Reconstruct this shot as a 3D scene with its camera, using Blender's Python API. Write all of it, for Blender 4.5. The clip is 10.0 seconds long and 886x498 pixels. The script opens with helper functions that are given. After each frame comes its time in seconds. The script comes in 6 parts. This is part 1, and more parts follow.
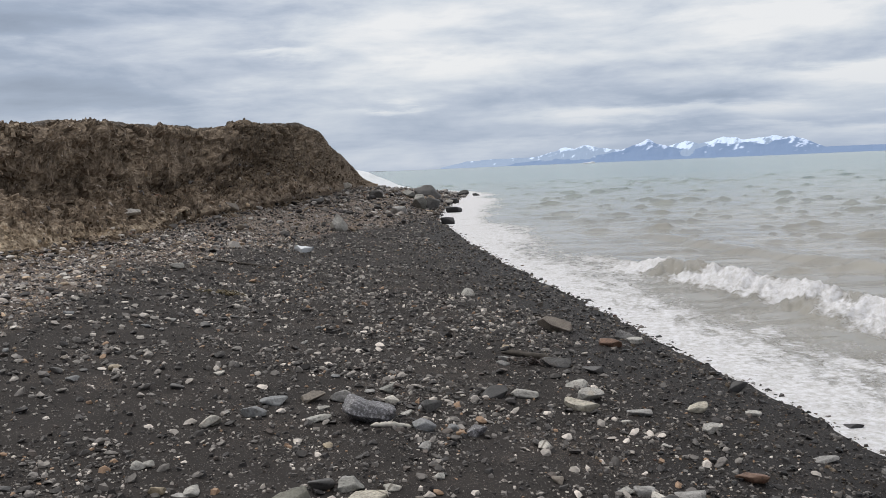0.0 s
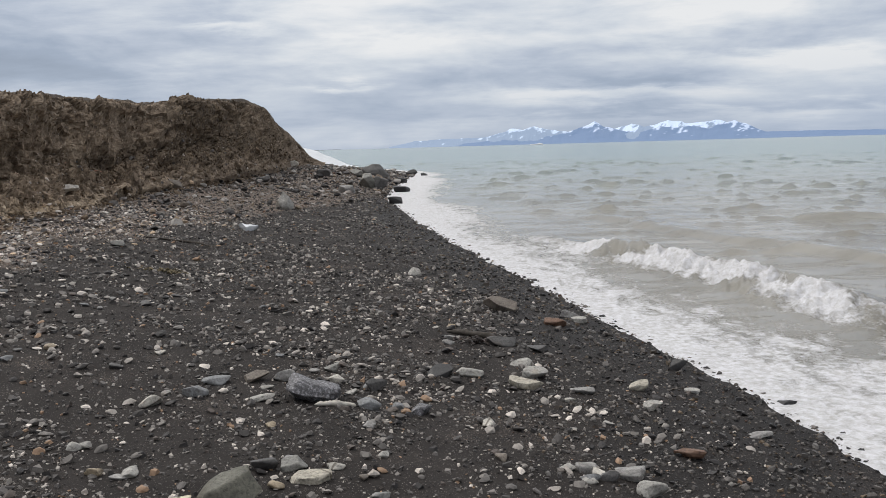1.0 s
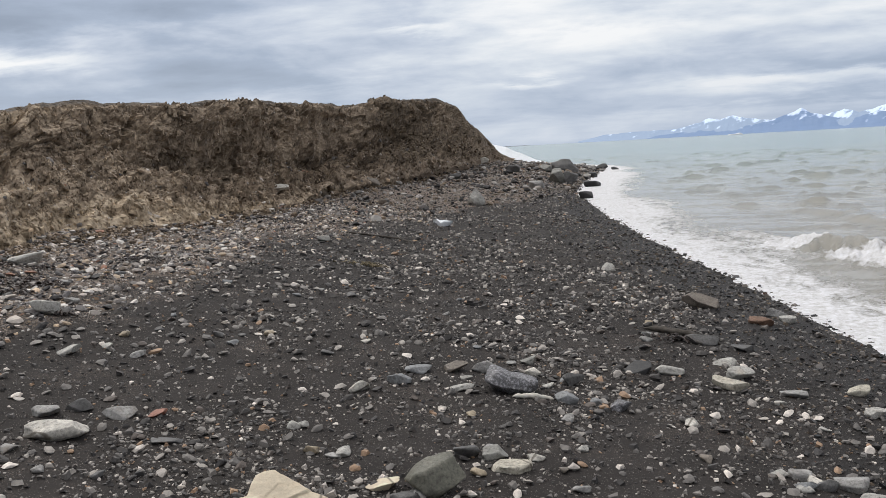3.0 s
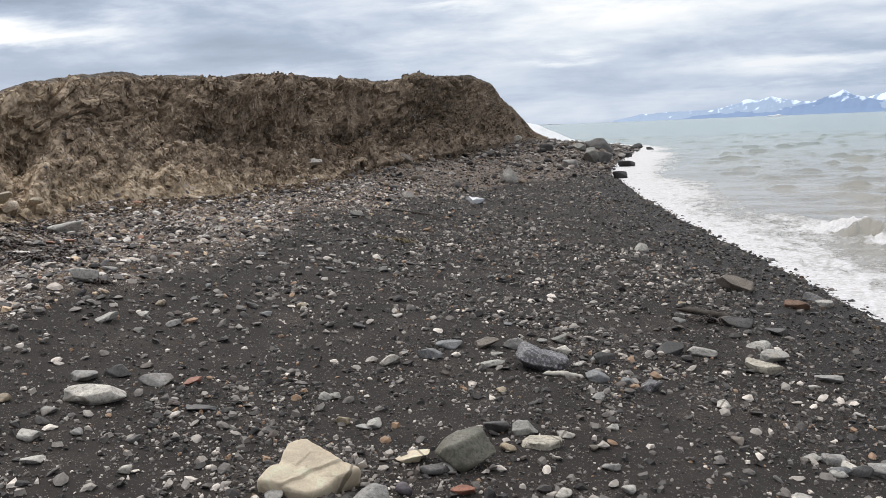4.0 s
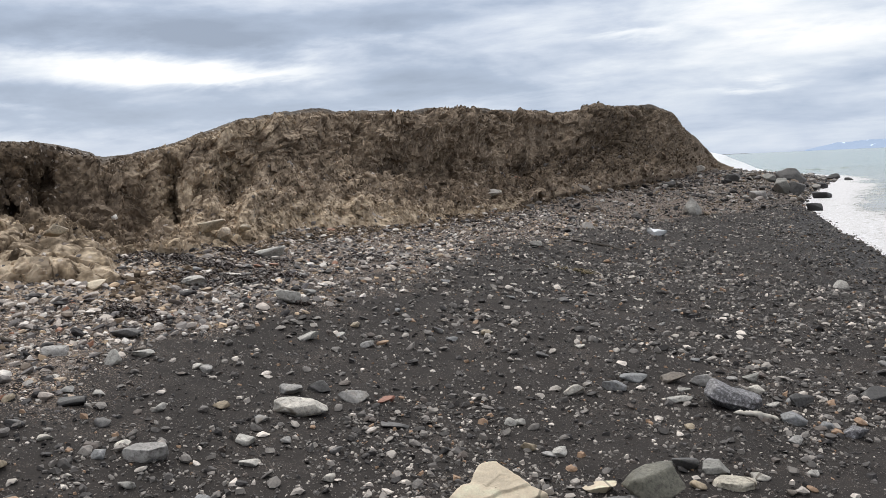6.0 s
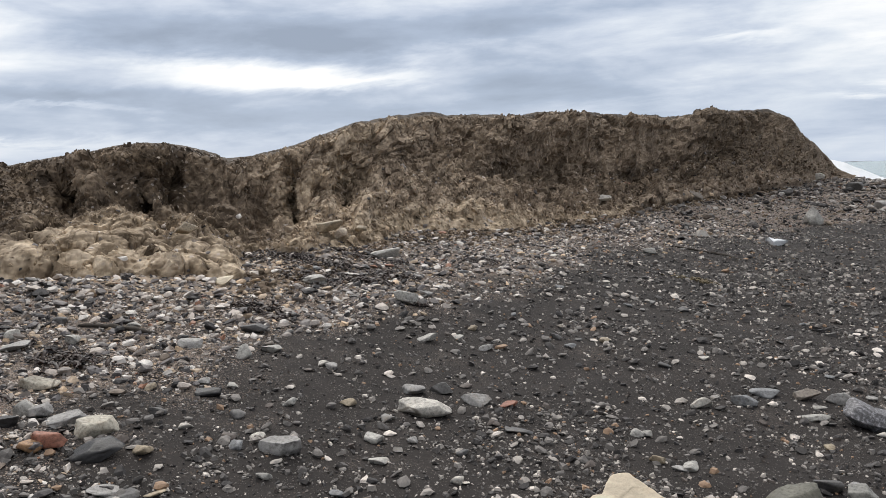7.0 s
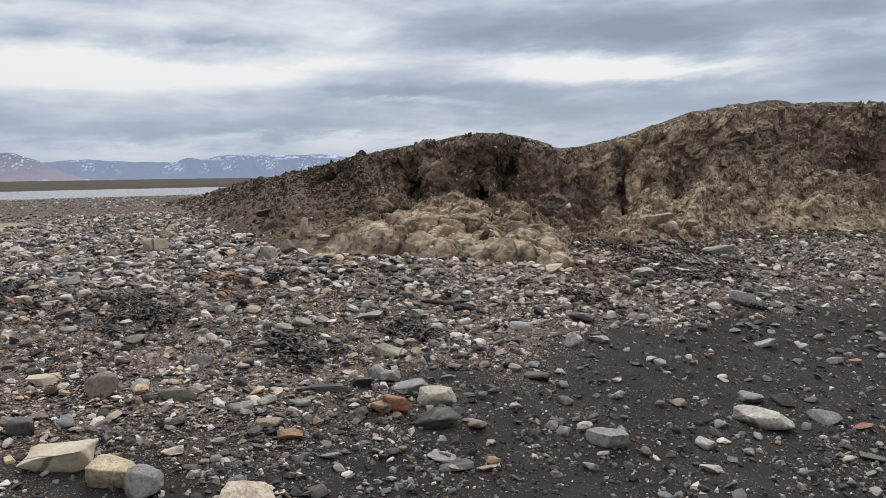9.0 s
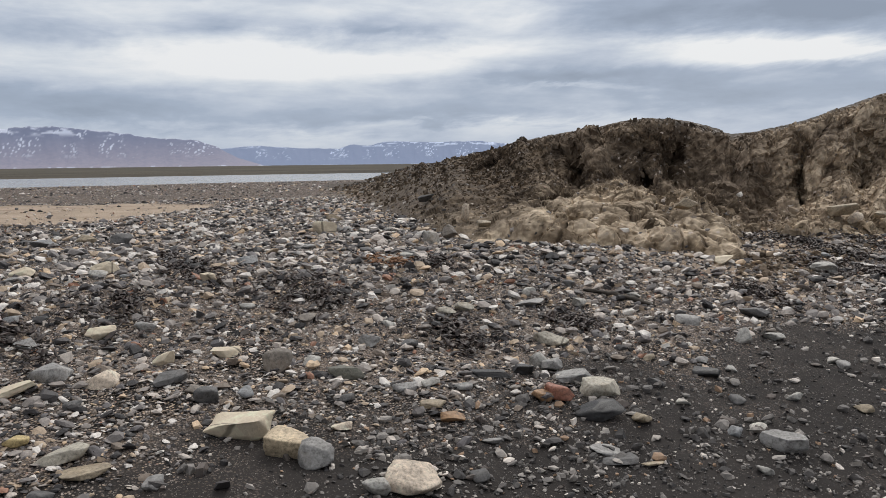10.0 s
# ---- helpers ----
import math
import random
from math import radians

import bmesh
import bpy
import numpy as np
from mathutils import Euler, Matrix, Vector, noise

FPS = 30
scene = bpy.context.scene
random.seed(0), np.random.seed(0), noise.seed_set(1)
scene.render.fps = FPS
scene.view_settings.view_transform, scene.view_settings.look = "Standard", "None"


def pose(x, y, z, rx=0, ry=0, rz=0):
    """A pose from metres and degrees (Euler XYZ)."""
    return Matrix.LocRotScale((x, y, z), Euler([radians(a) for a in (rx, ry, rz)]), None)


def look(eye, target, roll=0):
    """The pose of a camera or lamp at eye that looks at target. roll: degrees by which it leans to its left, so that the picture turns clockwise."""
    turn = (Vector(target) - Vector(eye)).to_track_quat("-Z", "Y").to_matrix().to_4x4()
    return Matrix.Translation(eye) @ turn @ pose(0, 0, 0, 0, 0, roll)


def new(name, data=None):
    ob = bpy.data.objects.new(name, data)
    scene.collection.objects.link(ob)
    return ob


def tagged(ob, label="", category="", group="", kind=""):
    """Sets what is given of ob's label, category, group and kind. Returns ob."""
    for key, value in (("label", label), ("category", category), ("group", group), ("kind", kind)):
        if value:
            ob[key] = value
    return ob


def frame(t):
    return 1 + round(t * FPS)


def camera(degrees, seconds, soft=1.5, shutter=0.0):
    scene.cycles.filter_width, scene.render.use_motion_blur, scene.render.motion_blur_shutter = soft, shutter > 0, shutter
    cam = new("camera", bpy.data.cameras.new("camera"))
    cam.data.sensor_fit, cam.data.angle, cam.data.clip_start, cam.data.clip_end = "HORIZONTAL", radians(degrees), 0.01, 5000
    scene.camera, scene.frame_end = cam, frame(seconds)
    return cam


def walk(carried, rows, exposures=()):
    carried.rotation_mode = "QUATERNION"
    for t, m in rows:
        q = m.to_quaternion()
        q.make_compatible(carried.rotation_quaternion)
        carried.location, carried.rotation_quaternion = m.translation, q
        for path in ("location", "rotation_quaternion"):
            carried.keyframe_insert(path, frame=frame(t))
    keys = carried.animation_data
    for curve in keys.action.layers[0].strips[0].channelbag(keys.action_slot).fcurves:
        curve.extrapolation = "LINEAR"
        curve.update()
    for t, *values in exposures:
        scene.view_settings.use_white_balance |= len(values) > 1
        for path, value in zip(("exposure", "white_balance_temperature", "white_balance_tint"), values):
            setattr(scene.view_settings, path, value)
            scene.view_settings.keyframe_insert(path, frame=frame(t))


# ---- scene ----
cam = camera(56.7, 10.0, soft=0.6)
PATH = [
    (0, (0.165, -0.168, 1.592), (0.131, 1.822, 1.397), -2.4),
    (0.5, (0.17, -0.168, 1.588), (0.202, 1.819, 1.364), -2.1),
    (1, (0.177, -0.152, 1.582), (0.268, 1.831, 1.334), -1.6),
    (1.5, (0.179, -0.14, 1.581), (0.28, 1.841, 1.321), -1.8),
    (2, (0.162, -0.173, 1.589), (0.134, 1.811, 1.342), -2.6),
    (2.5, (0.122, -0.197, 1.595), (-0.126, 1.774, 1.364), -3.3),
    (2.7, (0.119, -0.189, 1.589), (-0.19, 1.773, 1.359), -3.4),
    (4, (0.1, -0.192, 1.565), (-0.338, 1.737, 1.275), -2.3),
    (4.5, (0.09, -0.198, 1.567), (-0.403, 1.718, 1.271), -2.5),
    (5, (0.058, -0.246, 1.575), (-0.579, 1.632, 1.318), -3.0),
    (5.5, (0.069, -0.285, 1.581), (-0.687, 1.553, 1.365), -2.9),
    (5.7, (0.074, -0.306, 1.58), (-0.712, 1.521, 1.373), -2.8),
    (6.8, (-0.086, -0.368, 1.581), (-1.091, 1.351, 1.395), -1.9),
    (7, (-0.105, -0.385, 1.581), (-1.155, 1.308, 1.401), -1.9),
    (7.5, (-0.162, -0.412, 1.575), (-1.333, 1.201, 1.408), -2.0),
    (8, (-0.203, -0.442, 1.573), (-1.563, 1.016, 1.414), -2.0),
    (8.5, (-0.216, -0.422, 1.569), (-1.711, 0.896, 1.402), -1.3),
    (9, (-0.209, -0.402, 1.568), (-1.819, 0.771, 1.387), -0.9),
    (9.5, (-0.243, -0.405, 1.567), (-1.957, 0.607, 1.376), -0.7),
    (10, (-0.257, -0.43, 1.566), (-2.057, 0.417, 1.358), -0.7),
]
EXPOSURES = [(0, -0.16), (0.6, -0.22), (1.2, -0.16), (2.0, -0.1), (2.5, -0.12), (3.4, 0.06), (5.0, 0.13), (7.0, 0.08), (8.5, -0.11), (10, -0.2)]
walk(cam, [(t, look(eye, target, roll)) for t, eye, target, roll in PATH], EXPOSURES)

# ---- world, sun ----
SUN_AZ, SUN_EL = 45.0, 46.0  # degrees to the left of +y, degrees above the horizon


def node(nt, kind, where=None, **values):
    n = nt.nodes.new(kind)
    for key, value in values.items():
        n.inputs[key.replace("_", " ")].default_value = value
    return n


def ramp(nt, source, stops, mode="LINEAR"):
    n = nt.nodes.new("ShaderNodeValToRGB")
    n.color_ramp.interpolation = mode
    while len(n.color_ramp.elements) < len(stops):
        n.color_ramp.elements.new(1.0)
    for e, (p, c) in zip(n.color_ramp.elements, stops):
        e.position = p
        e.color = (*c, 1) if len(c) == 3 else c
    nt.links.new(source, n.inputs[0])
    return n.outputs[0]


def math_node(nt, op, a, b=None, c=None, clamp=False):
    n = nt.nodes.new("ShaderNodeMath")
    n.operation, n.use_clamp = op, clamp
    for i, v in enumerate((a, b, c)):
        if v is None:
            continue
        if isinstance(v, (int, float)):
            n.inputs[i].default_value = v
        else:
            nt.links.new(v, n.inputs[i])
    return n.outputs[0]


def mix_color(nt, fac, a, b, mode="MIX"):
    n = nt.nodes.new("ShaderNodeMix")
    n.data_type, n.blend_type = "RGBA", mode
    for i, v in ((0, fac), (6, a), (7, b)):
        if isinstance(v, (int, float)):
            n.inputs[i].default_value = v
        elif isinstance(v, tuple):
            n.inputs[i].default_value = (*v, 1)
        else:
            nt.links.new(v, n.inputs[i])
    return n.outputs[2]


def noise_node(nt, vector, scale, detail=4.0, rough=0.55, distortion=0.0):
    n = node(nt, "ShaderNodeTexNoise", Scale=scale, Detail=detail, Roughness=rough, Distortion=distortion)
    if vector is not None:
        nt.links.new(vector, n.inputs["Vector"])
    return n.outputs["Fac"]


def smooth(nt, v, lo, hi):
    n = nt.nodes.new("ShaderNodeMapRange")
    n.interpolation_type = "SMOOTHSTEP"
    n.inputs[1].default_value, n.inputs[2].default_value = lo, hi
    nt.links.new(v, n.inputs[0])
    return n.outputs[0]


def build_world():
    w = bpy.data.worlds.new("overcast_sky")
    scene.world = w
    w.use_nodes = True
    nt = w.node_tree
    nt.nodes.clear()
    sky = nt.nodes.new("ShaderNodeTexSky")
    sky.sky_type, sky.sun_disc = "NISHITA", False
    sky.sun_elevation, sky.sun_rotation = radians(SUN_EL), radians(-SUN_AZ)
    sky.dust_density = 2.0
    clear = node(nt, "ShaderNodeBackground", Strength=0.1)
    nt.links.new(sky.outputs[0], clear.inputs[0])
    # cloud sheet: the direction carried up to a flat layer overhead
    co = nt.nodes.new("ShaderNodeTexCoord")
    sep = nt.nodes.new("ShaderNodeSeparateXYZ")
    nt.links.new(co.outputs["Generated"], sep.inputs[0])
    up = math_node(nt, "MAXIMUM", sep.outputs[2], 0.0)
    low = math_node(nt, "ADD", up, 0.15)
    comb = nt.nodes.new("ShaderNodeCombineXYZ")
    nt.links.new(math_node(nt, "DIVIDE", sep.outputs[0], low), comb.inputs[0])
    nt.links.new(math_node(nt, "DIVIDE", sep.outputs[1], low), comb.inputs[1])
    turn = nt.nodes.new("ShaderNodeMapping")
    turn.inputs["Rotation"].default_value = (0, 0, radians(24))
    turn.inputs["Scale"].default_value = (0.7, 1.0, 1.0)
    turn.inputs["Location"].default_value = (CLOUD_SHIFT[0], CLOUD_SHIFT[1], 0)
    nt.links.new(comb.outputs[0], turn.inputs[0])
    big = noise_node(nt, turn.outputs[0], 0.6, 6.0, 0.55, 0.1)
    fine = noise_node(nt, turn.outputs[0], 2.6, 8.0, 0.6, 0.3)
    # the larger banks and gaps of the layer, by bearing to the left of +y and height in degrees
    deg = 180 / math.pi
    az = math_node(nt, "MULTIPLY", math_node(nt, "ARCTAN2", math_node(nt, "MULTIPLY", sep.outputs[0], -1.0), sep.outputs[1]), deg)
    el = math_node(nt, "MULTIPLY", math_node(nt, "ARCSINE", sep.outputs[2]), deg)
    layer = nt.nodes.new("ShaderNodeCombineXYZ")
    nt.links.new(math_node(nt, "DIVIDE", math_node(nt, "ADD", az, math_node(nt, "MULTIPLY", el, 1.2)), 19.0), layer.inputs[0])
    nt.links.new(math_node(nt, "DIVIDE", math_node(nt, "ADD", el, math_node(nt, "MULTIPLY", az, -0.035)), 3.3), layer.inputs[1])
    bands = noise_node(nt, layer.outputs[0], 1.0, 8.0, 0.56, 0.15)
    v = math_node(nt, "ADD", math_node(nt, "MULTIPLY_ADD", big, 0.28, -0.15), math_node(nt, "MULTIPLY", fine, 0.12))
    v = math_node(nt, "MULTIPLY_ADD", bands, 0.42, math_node(nt, "ADD", v, 0.07))
    puffs = nt.nodes.new("ShaderNodeCombineXYZ")
    nt.links.new(math_node(nt, "DIVIDE", az, 8.0), puffs.inputs[0])
    nt.links.new(math_node(nt, "DIVIDE", el, 2.4), puffs.inputs[1])
    puff = noise_node(nt, puffs.outputs[0], 1.0, 9.0, 0.58, 0.3)
    v = math_node(nt, "MULTIPLY_ADD", puff, 0.28, v)
    torn = math_node(nt, "SUBTRACT", fine, 0.5)
    torn2 = math_node(nt, "SUBTRACT", noise_node(nt, turn.outputs[0], 0.9, 5.0, 0.6), 0.5)
    az = math_node(nt, "ADD", az, math_node(nt, "MULTIPLY", torn2, 14.0))
    el = math_node(nt, "ADD", el, math_node(nt, "ADD", math_node(nt, "MULTIPLY", torn, 2.6), math_node(nt, "MULTIPLY", torn2, 2.0)))
    for ca, ce, wa, we, amount in CLOUD_BANKS:
        da = math_node(nt, "POWER", math_node(nt, "DIVIDE", math_node(nt, "SUBTRACT", az, ca), wa), 2.0)
        de = math_node(nt, "POWER", math_node(nt, "DIVIDE", math_node(nt, "SUBTRACT", el, ce), we), 2.0)
        bell = math_node(nt, "EXPONENT", math_node(nt, "MULTIPLY", math_node(nt, "ADD", da, de), -1.0))
        v = math_node(nt, "MULTIPLY_ADD", bell, amount, v)
    cloud = ramp(nt, v, [(0.33, (0.96, 0.97, 0.985)), (0.41, (0.75, 0.80, 0.87)), (0.48, (0.565, 0.63, 0.745)), (0.55, (0.40, 0.475, 0.605)), (0.66, (0.29, 0.35, 0.455))])
    # a bluer, hazier belt low over the horizon
    belt = smooth(nt, sep.outputs[2], 0.13, 0.0)
    cloud = mix_color(nt, math_node(nt, "MULTIPLY", belt, 0.42), cloud, (0.50, 0.60, 0.76))
    # an overcast sky is brightest and least blue overhead
    cloud = mix_color(nt, math_node(nt, "MULTIPLY", smooth(nt, sep.outputs[2], 0.24, 0.6), 0.85), cloud, (0.66, 0.645, 0.63))
    lift = math_node(nt, "ADD", math_node(nt, "MULTIPLY", smooth(nt, sep.outputs[2], 0.24, 0.85), ZENITH - 1.0), 1.0)
    # and brighter on the sun's side than opposite
    side = math_node(nt, "ADD", math_node(nt, "MULTIPLY", sep.outputs[0], -math.sin(radians(SUN_AZ))), math_node(nt, "MULTIPLY", sep.outputs[1], math.cos(radians(SUN_AZ))))
    lift = math_node(nt, "MULTIPLY", lift, math_node(nt, "ADD", math_node(nt, "MULTIPLY", smooth(nt, side, -0.9, 0.25), 0.5), 0.5))
    gain = nt.nodes.new("ShaderNodeVectorMath")
    gain.operation = "SCALE"
    nt.links.new(cloud, gain.inputs[0])
    nt.links.new(lift, gain.inputs["Scale"])
    cloud = gain.outputs[0]
    thick = node(nt, "ShaderNodeBackground", Strength=1.0)
    nt.links.new(cloud, thick.inputs[0])
    both = node(nt, "ShaderNodeMixShader", Fac=0.93)
    nt.links.new(clear.outputs[0], both.inputs[1])
    nt.links.new(thick.outputs[0], both.inputs[2])
    out = nt.nodes.new("ShaderNodeOutputWorld")
    nt.links.new(both.outputs[0], out.inputs[0])


CLOUD_SHIFT = (0.0, 0.0)
ZENITH = 2.1
# bearing, height, half widths, darker (+) or lighter (-)
CLOUD_BANKS = [
    (0, 6, 18, 7, -0.04), (76, 6, 18, 6, -0.03), (27, 6, 13, 8, 0.045),
    (12, 8.1, 2.5, 0.35, -0.12), (1, 7.2, 6, 0.9, -0.11), (5.6, 4.3, 2, 0.3, -0.12), (-22, 8.5, 8, 1.6, -0.18), (-26, 4.9, 5, 0.7, -0.18),
    (-14, 4.5, 9, 0.7, 0.09), (-20, 6.3, 7, 0.6, 0.05), (-14, 3.2, 10, 0.5, -0.11), (2, 2.6, 10, 0.9, 0.05), (18, 5.4, 7, 1.5, 0.07),
    (24, 9.5, 8, 1.5, 0.05), (-15, 2.0, 10, 0.4, 0.08), (-27, 1.6, 4, 0.6, -0.12), (0, 9.8, 14, 1.2, -0.06),
    (43.5, 7.0, 6.5, 0.9, -0.24), (37, 6.7, 5, 0.5, -0.12), (41, 9.6, 14, 1.3, 0.13), (24, 5.5, 9, 2.0, 0.05), (60, 9.4, 4, 0.8, -0.15),
    (62, 7.8, 5, 0.7, -0.10), (53, 5.6, 10, 0.5, 0.08), (55.6, 5.0, 3, 0.2, -0.10), (62, 2.6, 7, 0.5, -0.10), (48, 3.9, 14, 0.9, 0.08),
    (87, 3.9, 8, 1.1, 0.15), (70, 3.2, 14, 0.7, 0.10), (74, 7.0, 12, 1.2, -0.14), (80, 9.2, 8, 0.6, 0.06), (68.6, 9.4, 5, 0.5, 0.08),
    (89, 8.4, 6, 0.9, 0.06), (45, 9.4, 12, 0.9, 0.06), (47, 4.9, 13, 0.7, 0.06), (72, 1.7, 9, 0.5, -0.08),
]
build_world()
sun = new("sun", bpy.data.lights.new("sun", "SUN"))
sun.data.energy, sun.data.angle, sun.data.color = 1.3, radians(16), (1.0, 0.96, 0.9)
sun.matrix_world = look((-40 * math.sin(radians(SUN_AZ)), 40 * math.cos(radians(SUN_AZ)), 40 * math.tan(radians(SUN_EL))), (0, 0, 0))


# ---- shapes in numbers ----
SEA = -0.5
SH_Y = [-60, -10, 0, 6, 9, 12.5, 16, 22, 29, 34, 43, 55, 64, 70, 80, 90, 120, 400]
SH_X = [8, 4.2, 3.5, 3.05, 2.6, 2.05, 1.5, 0.7, 0.0, -0.5, -0.2, 0.6, 1.1, 0.4, -2.4, -6.2, -34, -330]
UP_U = [-4800, -400, -60, -10, -3, 0, 2, 3.8, 4.8, 6.1, 7, 8, 9.3, 12, 16, 30, 60, 88, 102, 125, 165, 178, 195, 600, 4800]
UP_Z = [-30, -9, -5, -1.3, -0.4, 0, 0.25, 0.43, 0.52, 0.71, 0.86, 1.02, 1.28, 1.36, 1.34, 1.15, 0.75, 0.22, 0.0, -0.3, -0.3, 0.0, 0.3, 0.7, 1.0]
SAND_Y = [-12, -1, 1, 2.5, 3.4, 5, 7, 9, 11, 14, 18, 24, 30, 40, 70]
SAND_X = [-3.2, -3.5, -3.7, -3.75, -3.9, -4.0, -4.15, -4.3, -4.45, -4.4, -4.0, -2.6, -1.2, -0.4, 0.5]
EYE = np.array([0.0, -0.3, 1.58])  # the middle of the spot where one stands


# per bearing (degrees to the left of +y): reach of the toe, reach of the crest, crest's angle above eye level
B_AZ = [5.2, 6.1, 7.4, 8.2, 8.9, 10.4, 13.6, 16.2, 18.5, 20.9, 22.0, 24.3, 27.3, 29.8, 31.5, 32.6, 35.5, 38, 40.3, 42.3, 45.6, 46.9, 48.1, 50, 52, 54, 56.3, 58.6, 60, 62.1, 66, 68, 70.4, 76]
B_TOE = [67, 64, 55, 50, 47, 41, 31.5, 27, 22.5, 18.8, 17.5, 15.8, 14.0, 13.2, 12.7, 12.5, 11.5, 10.2, 9.4, 8.7, 8.3, 8.1, 7.9, 8.3, 8.0, 8.1, 8.0, 8.2, 8.1, 8.3, 7.8, 7.6, 7.8, 9.0]
B_TOP = [68, 66, 58, 54, 52, 47, 38, 33, 28, 24, 22.5, 20, 18, 17, 16.4, 16, 14.8, 13.6, 12.9, 12.6, 12.2, 12.0, 11.8, 11.6, 11.4, 11.5, 12.0, 13, 14, 15.5, 20, 24, 31, 40]
B_EL = [-0.9, -0.5, 1.1, 1.8, 2.85, 3.54, 3.53, 3.3, 3.58, 3.72, 3.92, 4.09, 3.87, 4.13, 4.05, 4.32, 4.18, 3.75, 3.1, 2.3, 1.66, 1.64, 2.03, 2.52, 2.7, 2.5, 2.03, 1.62, 1.45, 0.78, -0.05, -0.4, -1.07, -1.55]


def hashed(i, j, k, seed):
    h = (i * 374761393 + j * 668265263 + k * 2147483647 + seed * 974634777) & 0xFFFFFFFF
    h = ((h ^ (h >> 13)) * 1274126177) & 0xFFFFFFFF
    h = ((h ^ (h >> 16)) * 2246822519) & 0xFFFFFFFF
    return ((h ^ (h >> 15)) & 0xFFFFFF) / float(0xFFFFFF)


def vnoise(p, seed=0):
    """Smooth value noise from 0 to 1 at the places p (n x 3)."""
    i = np.floor(p).astype(np.int64)
    f = p - i
    f = f * f * f * (f * (f * 6 - 15) + 10)
    out = 0
    for a in (0, 1):
        for b in (0, 1):
            for c in (0, 1):
                w = np.where(a, f[:, 0], 1 - f[:, 0]) * np.where(b, f[:, 1], 1 - f[:, 1]) * np.where(c, f[:, 2], 1 - f[:, 2])
                out = out + w * hashed(i[:, 0] + a, i[:, 1] + b, i[:, 2] + c, seed)
    return out


def fbm(p, octaves=4, gain=0.5, seed=0, ridged=False):
    total, amp, norm = 0, 1.0, 0
    for o in range(octaves):
        n = vnoise(p * 2.03**o + 17.3 * o, seed + o)
        n = 1 - np.abs(2 * n - 1) if ridged else n
        total, norm, amp = total + amp * n, norm + amp, amp * gain
    return total / norm


def facets(p, seed=0):
    """Distances to the nearest and second nearest of one random point a cell, the nearest one's number, and a height that tilts another way on each piece."""
    base = np.floor(p).astype(np.int64)
    d1, d2, who, lean = np.full(len(p), 9.0), np.full(len(p), 9.0), np.zeros(len(p)), np.zeros(len(p))
    for a in (-1, 0, 1):
        for b in (-1, 0, 1):
            for c in (-1, 0, 1):
                q = base + (a, b, c)
                off = p - (q + np.stack([hashed(q[:, 0], q[:, 1], q[:, 2], seed + s) for s in (1, 2, 3)], 1))
                d = np.sqrt((off**2).sum(1))
                near = d < d1
                d2 = np.where(near, d1, np.minimum(d2, d))
                tilt = sum(off[:, i] * (hashed(q[:, 0], q[:, 1], q[:, 2], seed + 11 + i) - 0.5) for i in (0, 1, 2)) * 2
                who, lean, d1 = np.where(near, hashed(q[:, 0], q[:, 1], q[:, 2], seed + 7), who), np.where(near, tilt, lean), np.where(near, d, d1)
    return d1, d2, who, lean


def sstep(v, lo, hi):
    t = np.clip((v - lo) / (hi - lo), 0, 1)
    return t * t * (3 - 2 * t)


def inland(x, y):
    """Metres inland from the water's edge."""
    return (np.interp(y, SH_Y, SH_X) - x) * 0.985


def flat(x, y, k=1.0):
    return np.stack([x * k, y * k, np.zeros_like(x)], 1)


def gravelness(x, y):
    edge = np.interp(y, SAND_Y, SAND_X)
    wob = (fbm(flat(x, y, 0.8), 3, seed=31) - 0.5) * 1.5 + (fbm(flat(x, y, 3.1), 2, seed=36) - 0.5) * 0.5
    return sstep(edge - x + wob, -0.35, 0.5)


def dryness(x, y):
    """The strip of pale dried silt on the lagoon side."""
    a = np.degrees(np.arctan2(-(x - EYE[0]), y - EYE[1]))
    ra = np.hypot(x - EYE[0], y - EYE[1])
    mid = np.interp(a, [80, 84, 90, 100, 112], [17, 16.5, 16.2, 15.6, 15])
    half = np.interp(a, [79, 83, 87, 94, 112], [0, 2.2, 3.8, 4.6, 5.0])
    return sstep(half - np.abs(ra - mid) + (fbm(flat(x, y, 1.2), 3, seed=44) - 0.5) * 1.6, 0.0, 0.5) * sstep(a, 79, 82)


def ground_z(x, y):
    x, y = np.atleast_1d(np.asarray(x, float)), np.atleast_1d(np.asarray(y, float))
    u = inland(x, y)
    z = SEA + np.interp(u, UP_U, UP_Z)
    r = np.hypot(x, y)
    z = z + (fbm(flat(x, y, 0.7), 3, seed=5) - 0.5) * 0.09 * sstep(u, -1.0, 3.0)
    z = z + (fbm(flat(x, y, 5.0), 2, seed=9) - 0.5) * 0.02 * sstep(r, 90, 40)
    return z


